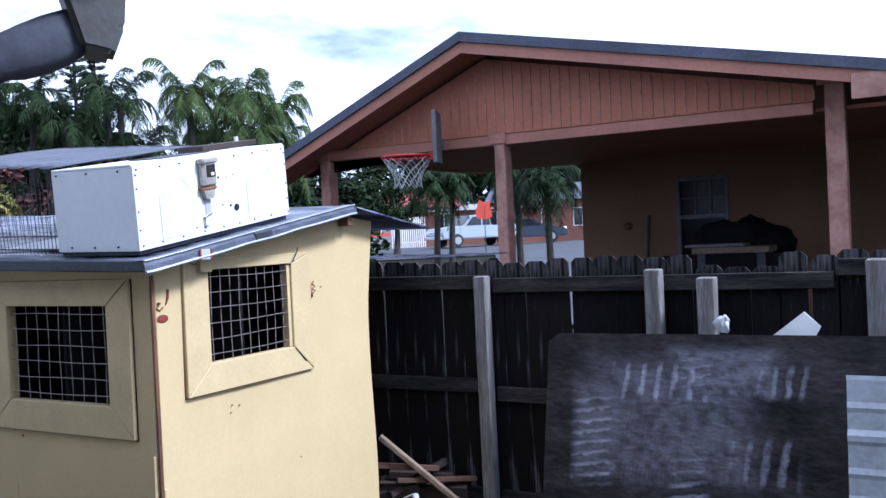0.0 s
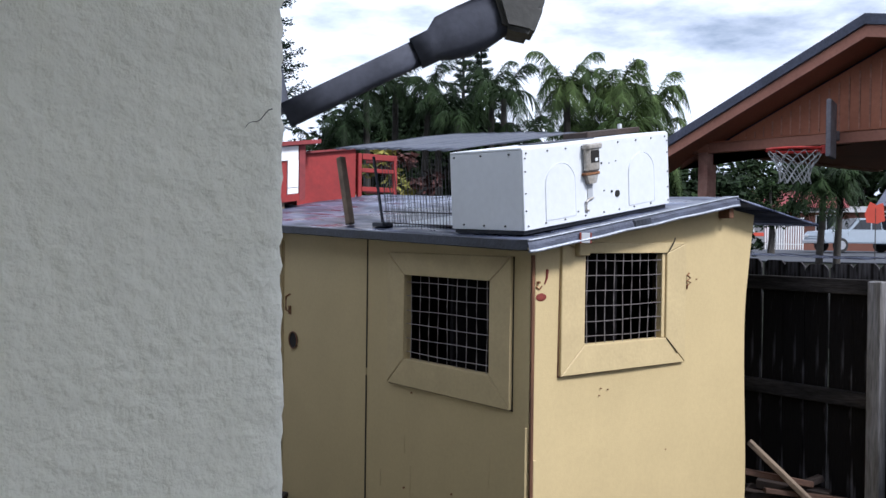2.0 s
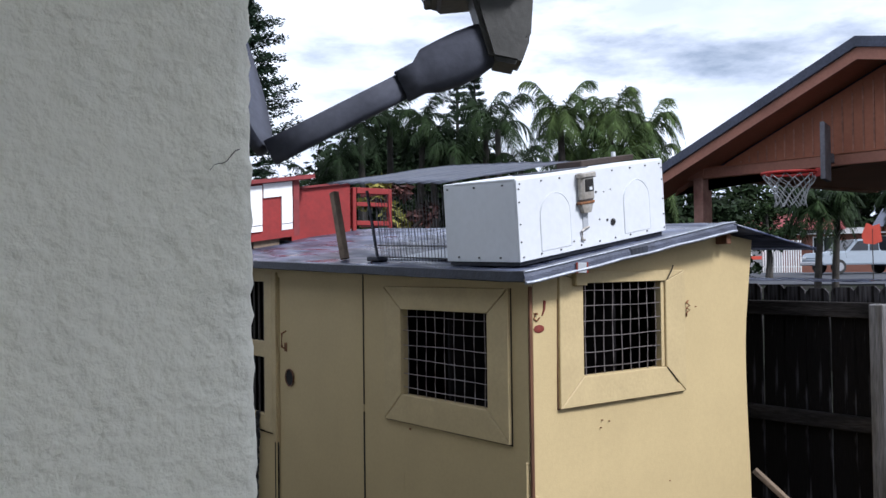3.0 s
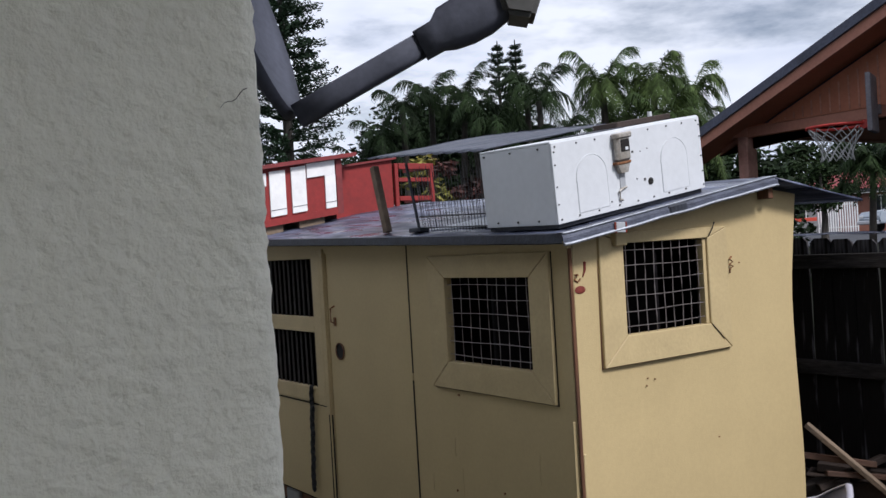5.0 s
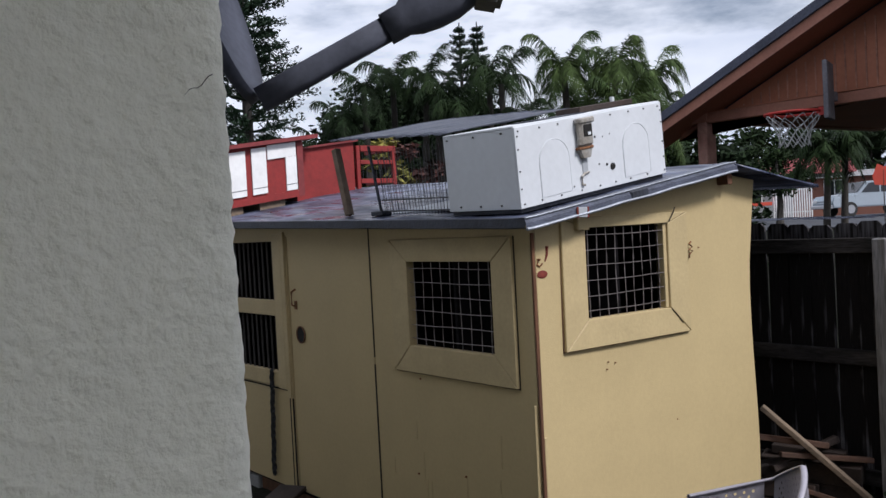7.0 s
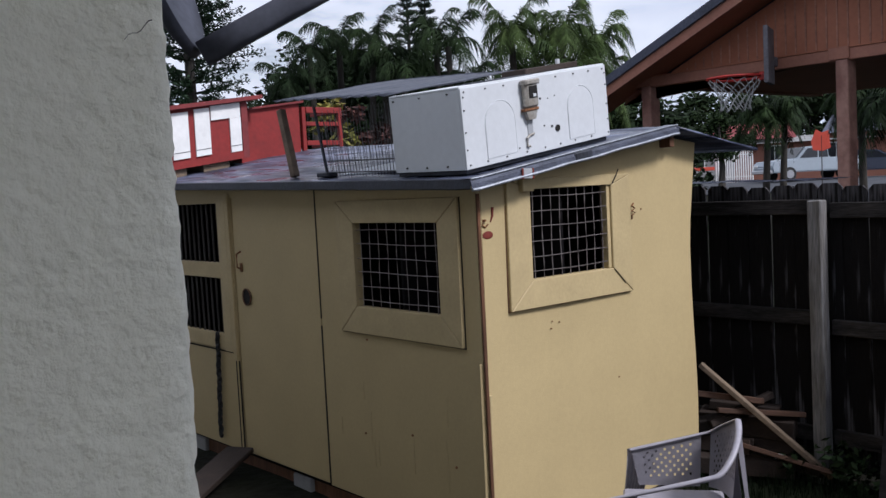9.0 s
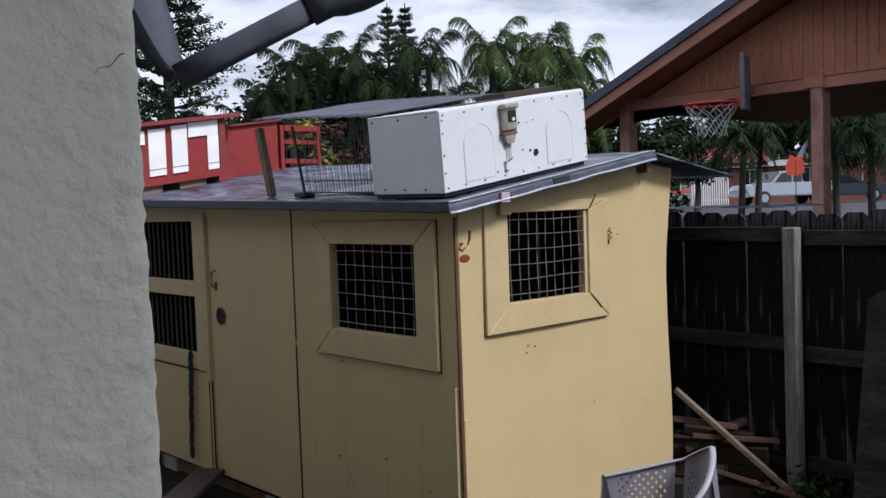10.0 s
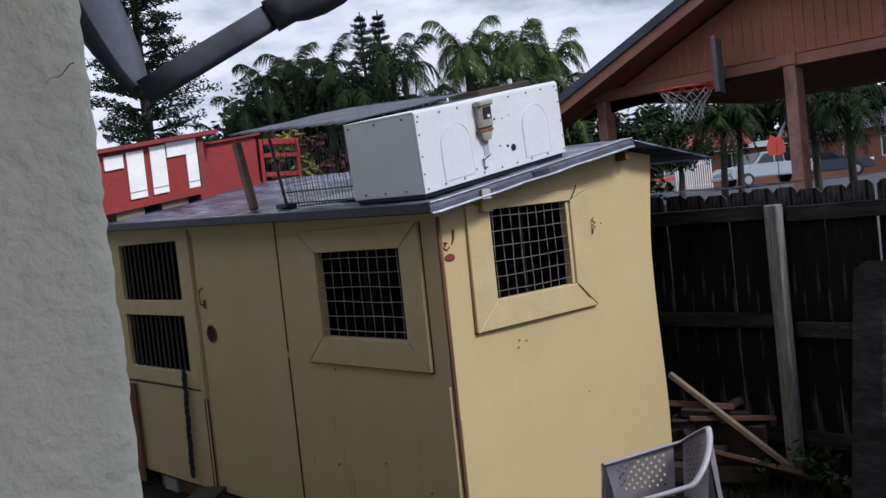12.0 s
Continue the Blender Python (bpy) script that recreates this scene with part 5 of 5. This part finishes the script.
def broadleaf(x, y, h, r, label, leaf=DARK_LEAF, seed=0, clumps=30, leaves=150, size=0.16, z=None, low=0.3):
    rnd = random.Random(seed)
    z = ground_height(x, y) if z is None else z
    tree = thing("tree", x, y, z, label, "tree", "background trees")
    bt = bmesh.new()
    top = Vector((x, y, z + h * 0.6))
    tubef(bt, [(x, y, z - 0.05), (x + 0.1, y, z + h * 0.3), top], [0.2, 0.14, 0.08], 8)
    bm = bmesh.new()
    for k in range(clumps):
        a, s = rnd.uniform(0, 6.283), rnd.random()
        zz = z + h * (low + (1 - low) * s)
        rad = r * math.sqrt(max(0.05, 1 - (2 * s - 0.9) ** 2 * 0.75)) * math.sqrt(rnd.random())
        c = Vector((x + rad * math.cos(a), y + rad * math.sin(a), zz - 0.25))
        if k % 3 == 0:
            tubef(bt, [top - Vector((0, 0, h * 0.2 * rnd.random())), top.lerp(c, 0.5) + Vector((0, 0, 0.1)), c], [0.06, 0.035, 0.015], 5)
        leaf_clump(bm, c, r * rnd.uniform(0.22, 0.42), leaves, size, rnd)
    part("trunk", bt, TRUNK, tree)
    part("crown", bm, leaf, tree)


def pine(x, y, h, r, label, seed=0, z=None, whorls=26, tufts=9, tuft=1.0):
    """A tall conifer of level whorls with tufted branch ends."""
    rnd = random.Random(seed)
    z = ground_height(x, y) if z is None else z
    tree = thing("pine_tree", x, y, z, label, "pine tree", "background pines")
    part("trunk", tube([(x, y, z - 0.05), (x, y, z + h * 0.5), (x, y, z + h)], [0.26 * h / 14, 0.17 * h / 14, 0.03], 8), TRUNK, tree)
    bm = bmesh.new()
    for k in range(whorls):
        s = k / whorls
        zz = z + h * (0.16 + 0.83 * s)
        rr = r * (1 - s) ** 0.65 * rnd.uniform(0.75, 1.1) + 0.12
        nb = 7
        for j in range(nb):
            a = 6.283 * j / nb + rnd.uniform(-0.35, 0.35) + k
            L = rr * rnd.uniform(0.55, 1.1)
            p0, p1 = Vector((x, y, zz)), Vector((x + L * math.cos(a), y + L * math.sin(a), zz + L * rnd.uniform(0.0, 0.35)))
            tubef(bm, (p0, p1), [0.035 * h / 14, 0.012], 4, False)
            for i in range(tufts):
                u = 0.3 + 0.7 * (i + 1) / tufts
                c = p0.lerp(p1, u)
                leaf_clump(bm, c + Vector((0, 0, 0.05)), 0.22 * tuft * h / 13, 20, 0.08 * tuft * h / 13, rnd, 0.9)
    part("crown", bm, PINE_LEAF, tree)


CX, CY, CZ = -2.78, -3.0, 1.81
def polar(az, d):
    return CX + d * math.cos(radians(az)), CY + d * math.sin(radians(az))


def top_at(el, d):
    return CZ + d * math.tan(radians(el))


# palms beside the carport roof
for i, (az, d, el, cr) in enumerate(((44.1, 21, 9.2, 1.25), (41.6, 21.5, 8.9, 1.3), (39.9, 22, 8.0, 1.25), (43.0, 23, 6.8, 1.2), (39.2, 22.5, 5.6, 1.3), (40.7, 20.5, 6.4, 1.2))):
    x, y = polar(az, d)
    z0 = ground_height(x, y)
    palm(x, y, top_at(el, d) - z0, cr, "feathery green palm above the rooftops", PALM_BRIGHT, 20, 40 + i, trunk_r=0.10, rise=1.5, droop=1.95, leaf_w=0.017, n=90)
# palms in the dark tree belt
for i, (az, d, el, cr) in enumerate(((56.8, 19, 8.8, 1.0), (55.2, 19.5, 9.3, 1.0), (53.9, 19, 9.3, 0.95), (58.5, 19, 6.8, 0.9), (48.3, 18, 8.7, 1.2), (49.3, 19, 9.4, 1.0), (52.2, 19, 8.0, 1.0), (50.7, 18, 7.3, 1.0), (46.9, 18, 6.4, 1.0), (60.2, 19, 5.0, 0.8))):
    x, y = polar(az, d)
    z0 = ground_height(x, y)
    palm(x, y, top_at(el, d) - z0, cr, "dark green palm in the tree belt", PALM_LEAF if i % 3 else DARK_LEAF, 11, 60 + i, trunk_r=0.08, rise=1.35, droop=1.5, leaf_w=0.014, n=70, group="tree belt palms")
for i, (az, d, el, r) in enumerate(((60.5, 23, 4.6, 1.4), (58.6, 22, 6.4, 1.5), (56.6, 22, 8.4, 1.6), (54.8, 23, 9.1, 1.6), (52.8, 22, 8.9, 1.5), (50.8, 23, 7.9, 1.5), (48.8, 22, 6.6, 1.5), (46.8, 24, 5.6, 1.6), (44.0, 26, 5.4, 1.8), (40.4, 26, 4.8, 1.8), (62.5, 24, 4.4, 1.4), (64.5, 26, 4.0, 1.6))):
    x, y = polar(az, d)
    z0 = ground_height(x, y)
    broadleaf(x, y, top_at(el, d) - z0, r, "dense dark green tree behind the yards", DARK_LEAF, 80 + i, 60, 190, 0.095, low=0.3 if az < 42 else 0.12)
for i, (az, d, el) in enumerate(((56.4, 15.5, 6.6), (54.6, 15.8, 6.0), (48.4, 15, 6.2))):
    x, y = polar(az, d)
    broadleaf(x, y, top_at(el, d) - ground_height(x, y), 0.6, "small tree with yellowing or reddish leaves", (YELLOW_LEAF, BROWN_LEAF, BROWN_LEAF)[i], 120 + i, 9, 40, 0.09, low=0.6)
x, y = polar(64.3, 34)
pine(x, y, top_at(20.5, 34) - ground_height(x, y), 2.7, "tall dark pine with tiered tufted branches", 7, whorls=30, tuft=0.85)
x, y = polar(50.9, 44)
pine(x, y, top_at(12.4, 44) - ground_height(x, y), 2.1, "distant pine with open tiered crown", 8, whorls=26, tufts=8, tuft=0.62)
x, y = polar(49.8, 45)
pine(x, y, top_at(12.4, 45) - ground_height(x, y), 1.7, "distant pine with open tiered crown", 9, whorls=26, tufts=8, tuft=0.62)

# palms and shrubs seen through the carport
for i, (az, d, el, cr) in enumerate(((29.9, 15.5, 3.4, 0.75), (28.9, 16.5, 3.8, 0.55), (24.3, 15.0, 3.7, 0.7), (22.4, 14.0, 3.4, 0.8))):
    x, y = polar(az, d)
    z0 = ground_height(x, y)
    palm(x, y, top_at(el, d) - z0, cr, "drooping dark palm in the front garden", DARK_LEAF if i % 2 else PALM_LEAF, 26, 140 + i, trunk_r=0.06, rise=1.1, droop=1.25, leaf_w=0.02, n=44, group="front garden palms")
for i, (az, d, el) in enumerate(((32.2, 44, 3.6), (37.0, 30, 2.8), (27.4, 70, 4.6), (24.8, 72, 4.8), (22.2, 70, 4.6), (37.6, 34, 3.2), (30.0, 70, 4.4), (20.0, 68, 4.6), (33.0, 70, 4.6), (35.6, 32, 3.3), (34.2, 46, 3.9), (36.6, 38, 3.9), (38.4, 30, 3.6), (37.9, 26, 4.8), (36.7, 27, 4.8), (35.3, 26, 4.0), (39.2, 25, 4.6))):
    x, y = polar(az, d)
    broadleaf(x, y, top_at(el, d) - ground_height(x, y), 1.3 if d < 50 else 3.4, "green street tree beyond the carport", DARK_LEAF if i % 2 else PALM_LEAF, 160 + i, 26, 110, 0.12 if d < 50 else 0.3, low=(0.05 if d < 28 else 0.5) if d < 50 else 0.25)

# ---- street beyond ----
def strip(name, az0, az1, d0, d1, lift, material, label, category):
    bm = bmesh.new()
    n = 24
    prev = None
    for k in range(n + 1):
        a = az0 + (az1 - az0) * k / n
        row = []
        for i in range(9):
            d = d0 + (d1 - d0) * i / 8
            x, y = polar(a, d)
            row.append(bm.verts.new((x, y, ground_height(x, y) + lift)))
        if prev:
            for i in range(8):
                bm.faces.new((prev[i], row[i], row[i + 1], prev[i + 1]))
        prev = row
    bmesh.ops.recalc_face_normals(bm, faces=bm.faces)
    bmesh.ops.solidify(bm, geom=bm.faces[:], thickness=0.03)
    tagged(part(name, bm, material), label, category, kind="structure")
strip("road", 8, 50, 40, 56, 0.03, ASPHALT, "pale grey asphalt street", "road")
strip("driveway", 16, 26, 17, 39.9, 0.03, ASPHALT, "grey asphalt driveway", "driveway")


def vehicle(name, az, d, turn, label, paint, pickup):
    """A parked car or pickup: body outline drawn out across its width, arches, windows and wheels."""
    x, y = polar(az, d)
    z = ground_height(x, y) + 0.045
    car = thing(name, 0, 0, 0, label, "pickup truck" if pickup else "car", kind="")
    if pickup:
        L, W = 5.3, 1.85
        body = [(-2.6, 0.45), (2.55, 0.45), (2.62, 0.75), (2.5, 1.02), (1.25, 1.12), (0.72, 1.68), (-0.45, 1.74), (-0.55, 1.12), (-2.6, 1.12)]
        glass = [(1.08, 1.14), (0.66, 1.60), (0.12, 1.64), (0.12, 1.14)], [(0.04, 1.14), (0.04, 1.64), (-0.40, 1.66), (-0.46, 1.14)]
        wheels = (-1.6, 1.65)
    else:
        L, W = 4.5, 1.75
        body = [(-2.2, 0.35), (2.2, 0.35), (2.25, 0.65), (2.05, 0.85), (1.0, 0.95), (0.3, 1.38), (-0.95, 1.42), (-1.75, 1.0), (-2.2, 0.95)]
        glass = [(0.82, 0.98), (0.26, 1.32), (-0.25, 1.34), (-0.25, 0.98)], [(-0.33, 0.98), (-0.33, 1.34), (-0.9, 1.35), (-1.5, 1.0)]
        wheels = (-1.35, 1.4)
    bm = prism(body, "y", -W / 2, W / 2)
    bmesh.ops.bevel(bm, geom=bm.edges[:], offset=0.06, segments=2, affect="EDGES")
    body_ob = part("body", bm, paint, car)
    for sgn in (-1, 1):
        for g in glass:
            a, b = sorted((sgn * (W / 2 + 0.002), sgn * (W / 2 + 0.012)))
            part("side_window", prism(g, "y", a, b), GLASS_DARK, body_ob)
    part("windscreen", prism([(1.27, 1.14), (0.78, 1.66), (0.79, 1.68), (1.29, 1.15)] if pickup else [(1.02, 0.97), (0.36, 1.37), (0.37, 1.39), (1.04, 0.98)], "y", -W / 2 + 0.12, W / 2 - 0.12), GLASS_DARK, body_ob)
    for sgn in (-1, 1):
        part("headlight", box((2.5 if pickup else 2.1, sgn * 0.62 - 0.16, 0.72), (2.63 if pickup else 2.24, sgn * 0.62 + 0.16, 0.86), 0.02), WHITE, body_ob)
        part("tail_light", box((-2.615 if pickup else -2.215, sgn * 0.75 - 0.08, 0.72), (-2.58 if pickup else -2.18, sgn * 0.75 + 0.08, 1.0), 0.01), LIGHT_GLASS, body_ob)
    part("bumper", box((2.5 if pickup else 2.1, -W / 2 + 0.05, 0.42), (2.72 if pickup else 2.32, W / 2 - 0.05, 0.6), 0.03), CHROME if pickup else paint, body_ob)
    for wx in wheels:
        for sgn in (-1, 1):
            bm = bmesh.new()
            bmesh.ops.create_cone(bm, cap_ends=True, segments=24, radius1=0.36, radius2=0.36, depth=0.22, matrix=Matrix.Translation((wx, sgn * (W / 2 - 0.08), 0.36)) @ Matrix.Rotation(radians(90), 4, "X"))
            bmesh.ops.bevel(bm, geom=bm.edges[:], offset=0.02, segments=1, affect="EDGES")
            tyre = part("wheel", bm, TYRE, car)
            bm = bmesh.new()
            bmesh.ops.create_cone(bm, cap_ends=True, segments=16, radius1=0.21, radius2=0.19, depth=0.06, matrix=Matrix.Translation((wx, sgn * (W / 2 + 0.02), 0.36)) @ Matrix.Rotation(radians(90), 4, "X"))
            part("rim", bm, CHROME, tyre)
    car.matrix_basis = pose(x, y, z, 0, 0, turn)
vehicle("pickup_truck", 27.3, 50, 150, "silver pickup truck parked on the street", CAR_SILVER, True)
vehicle("parked_car", 24.0, 52, -66, "dark blue-grey car parked on the street", CAR_BLUE, False)


def far_house(name, az, d, turn, w, depth, h, label, wall_mat, roof_mat, windows=3, roof_h=1.2):
    x, y = polar(az, d)
    z = ground_height(x, y)
    ho = thing(name, 0, 0, 0, label, "house")
    holes = []
    for k in range(windows):
        c = -w / 2 + w * (k + 0.5) / windows
        holes.append((c - 0.55, c + 0.55, 1.0, 2.1))
    part("wall", wall_with_holes("y", 0.0, 0.2, -w / 2, w / 2, -0.3, h, holes), wall_mat, ho)
    part("wall", box((-w / 2, 0.2, -0.3), (-w / 2 + 0.2, depth, h)), wall_mat, ho)
    part("wall", box((w / 2 - 0.2, 0.2, -0.3), (w / 2, depth, h)), wall_mat, ho)
    part("wall", box((-w / 2 + 0.2, depth - 0.2, -0.3), (w / 2 - 0.2, depth, h)), wall_mat, ho)
    for a, b, c, e in holes:
        win = part("window", box((a, 0.08, c), (b, 0.11, e)), GLASS_DARK, ho)
        for lo, hi in (((a - 0.06, -0.03, c - 0.06), (a, 0.05, e + 0.06)), ((b, -0.03, c - 0.06), (b + 0.06, 0.05, e + 0.06)), ((a, -0.03, e), (b, 0.05, e + 0.06)), ((a, -0.03, c - 0.06), (b, 0.05, c)), (((a + b) / 2 - 0.02, 0.02, c), ((a + b) / 2 + 0.02, 0.07, e))):
            part("frame", box(lo, hi), WHITE, win)
    part("roof", prism([(-0.5, h + 0.001), (depth + 0.5, h + 0.001), (depth / 2, h + roof_h)], "x", -w / 2 - 0.4, w / 2 + 0.4), roof_mat, ho)
    ho.matrix_basis = pose(x, y, z, 0, 0, turn)
far_house("far_house", 27.5, 60, -63, 14, 8, 2.3, "orange bungalow with a pale low roof across the street", ORANGE, CONCRETE, 4, 0.5)
far_house("far_house", 35.5, 60, -54, 15, 7, 2.6, "pale grey bungalow with a dark red roof across the street", CONCRETE, RED_DARK, 4, 1.2)
far_house("far_house", 20.5, 60, -72, 12, 8, 2.7, "pale orange bungalow across the street", ORANGE, SHINGLE, 3, 1.3)
far_house("far_house", 53.5, 24, -36, 8, 5, 2.0, "terracotta-roofed low house behind the yard", ORANGE, TERRACOTTA, 3, 0.7)

# white railing and coral wall near the carport's far side
railing = thing("white_railing", 0, 0, 0, "white picket railing along the street", "railing")
n_r = 17
for k in range(n_r):
    x, y = polar(32.5 - 0.13 * k, 56.6)
    z = ground_height(x, y)
    part("picket", box((x - 0.03, y - 0.03, z), (x + 0.03, y + 0.03, z + 1.9), 0.004), WHITE, railing)
xa, ya = polar(32.5, 56.6)
xb, yb = polar(32.5 - 0.13 * (n_r - 1), 56.6)
for h in (0.35, 1.65):
    part("rail", beam_bm((xa, ya, ground_height(xa, ya) + h), (xb, yb, ground_height(xb, yb) + h), 0.05, 0.05), WHITE, railing)
x0, y0 = polar(34.3, 56.4)
x1, y1 = polar(32.6, 56.4)
cw = beam_bm((x0, y0, ground_height(x0, y0) + 0.9), (x1, y1, ground_height(x1, y1) + 0.9), 1.9, 0.2, 0.01, 0)
tagged(part("garden_wall", cw, CORAL), "bright coral-red garden wall", "wall")
# added pole and panel stand in for the orange house's red roof peak
x0, y0 = polar(26.6, 42)
sign = thing("far_red_panel", x0, y0, ground_height(x0, y0), "orange-red panel on a pole standing in for a far house's roof peak", "banner")
part("pole", tube([(x0, y0, ground_height(x0, y0) - 0.05), (x0, y0, ground_height(x0, y0) + 2.2)], 0.02, 6), TRUNK, sign)
part("panel_face", prism([(-0.36, 0.12), (-0.05, 0.0), (0.34, 0.05), (0.42, 0.40), (0.22, 0.92), (-0.02, 0.78), (-0.28, 0.86)], "x", -0.015, 0.015), CORAL, sign).data.transform(Matrix.Translation((x0, y0, ground_height(x0, y0) + 1.55)) @ Matrix.Rotation(radians(27), 4, "Z"))

# ---- red and white loft box at the far end of the roof ----
RBY = 3.40
def rz(x, h):
    """A height h above the sloping roof at the loft box."""
    return 2.035 + 0.135 * (x - 0.3) + h
red = thing("loft_box", 0.3, RBY, 1.99, "red wooden loft box with white boards on the shed roof", "loft box")
def slab(x0, x1, h0, h1, y0, y1, material, name, label=""):
    return part(name, prism([(x0, rz(x0, h0)), (x1, rz(x1, h0)), (x1, rz(x1, h1)), (x0, rz(x0, h1))], "y", y0, y1), material, red, label)
slab(-0.16, 0.74, 0.0, 0.43, RBY, RBY + 0.55, RED, "body")
slab(-0.22, 0.86, 0.431, 0.462, RBY - 0.06, RBY + 0.6, RED_DARK, "lid", "dark red overhanging lid")
slab(0.69, 0.742, -0.01, 0.425, RBY - 0.016, RBY - 0.001, RED_DARK, "corner_post")
slab(-0.16, 0.69, -0.01, 0.045, RBY - 0.014, RBY - 0.001, RED, "base_board")
for x0, x1, h0, h1 in ((-0.06, 0.085, 0.30, 0.40), (0.112, 0.245, 0.06, 0.405), (0.296, 0.42, 0.06, 0.415), (0.432, 0.68, 0.315, 0.425), (0.588, 0.682, 0.05, 0.314)):
    slab(x0, x1, h0, h1, RBY - 0.014, RBY - 0.001, WHITE, "white_board", "white painted board")
    if h0 < 0.1:
        slab(x0, x1, h0 + 0.045, h0 + 0.05, RBY - 0.0155, RBY - 0.0145, DARK_EDGE, "board_line")
for x in (0.0, 0.36):
    slab(x, x + 0.22, -0.12, -0.012, RBY + 0.02, RBY + 0.5, PALE_PLANK, "bearer", "pale timber bearer under the box")
slab(0.745, 1.30, -0.10, 0.36, RBY + 0.12, RBY + 0.60, RED, "side_body")
slab(0.72, 1.33, 0.361, 0.378, RBY + 0.09, RBY + 0.64, RED_DARK, "side_lid")
rack = thing("red_cage_frame", 1.5, RBY, 2.0, "red open timber cage frame on the shed roof", "cage frame")
def bar(p, q, w=0.035):
    part("bar", beam_bm(p, q, w, w, 0.003), RED, rack)
for x in (1.335, 1.70):
    bar((x, RBY + 0.12, roof_z(x, RBY) - 0.01), (x, RBY + 0.12, 2.50))
for z, w in ((2.475, 0.05), (2.36, 0.035), (2.20, 0.04)):
    bar((1.355, RBY + 0.12, z), (1.68, RBY + 0.12, z), w)
for z in (2.475, 2.20):
    bar((1.335, RBY + 0.14, z), (1.335, RBY + 0.55, z))
    bar((1.70, RBY + 0.14, z), (1.70, RBY + 0.55, z))
for k in range(7):
    part("wire", tube([(1.385 + 0.045 * k, RBY + 0.12, 2.20), (1.385 + 0.045 * k, RBY + 0.12, 2.47)], 0.002, 4), DARK_WIRE, rack)

# terracotta garden wall and foliage behind the cage
x0, y0 = polar(54.6, 13)
x1, y1 = polar(51.0, 13)
tagged(part("terracotta_wall", beam_bm((x0, y0, 1.12), (x1, y1, 1.12), 2.3, 0.2, 0.01), TERRACOTTA), "terracotta garden wall behind the cage", "wall")
for i, (az, d, h) in enumerate(((58.0, 10.5, 2.2), (56.4, 10.8, 2.3), (55.0, 11, 2.2), (53.4, 10.5, 2.0))):
    x, y = polar(az, d)
    palm(x, y, h - 0.9, 0.7, "low fan of green and yellow palm leaves in the yard", (PALM_BRIGHT, PALM_BRIGHT, YELLOW_LEAF, PALM_BRIGHT)[i], 10, 200 + i, z=0.0, trunk_r=0.06, rise=0.9, droop=0.7, leaf_w=0.03, group="yard palms")
    broadleaf(x + 0.8, y + 0.9, h + 0.15, 0.9, "leafy shrub in the back yard", DARK_LEAF, 220 + i, 16, 90, 0.08, z=0.0, low=0.1)

# ---- grass in the yard ----
bm = bmesh.new()
rnd = random.Random(31)
for _ in range(14000):
    x, y = rnd.uniform(-0.4, 2.2), rnd.uniform(-2.4, 0.2)
    if 0 < x < 1.7 and y > -0.03:
        continue
    if y > -0.05 + 0.2 and x < 1.7:
        continue
    h = rnd.uniform(0.03, 0.085) * (1.8 if x > 1.9 and rnd.random() < 0.4 else 1)
    a = rnd.uniform(0, 6.283)
    w = rnd.uniform(0.002, 0.0045)
    dx, dy = math.cos(a) * w, math.sin(a) * w
    lx, ly = rnd.uniform(-0.4, 0.4) * h, rnd.uniform(-0.4, 0.4) * h
    z = -0.035
    bm.faces.new([bm.verts.new(p) for p in ((x - dx, y - dy, z), (x + dx, y + dy, z), (x + lx, y + ly, z + h + 0.02))])
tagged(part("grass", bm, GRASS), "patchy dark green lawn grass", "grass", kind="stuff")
bm = bmesh.new()
for _ in range(26):
    c = Vector((rnd.uniform(2.0, 2.2), rnd.uniform(-1.25, -0.35), 0.0))
    leaf_clump(bm, c + Vector((0, 0, rnd.uniform(0.03, 0.2))), 0.10, 26, 0.03, rnd)
tagged(part("weeds", bm, DARK_LEAF), "low green weeds along the fence", "weeds", kind="stuff")
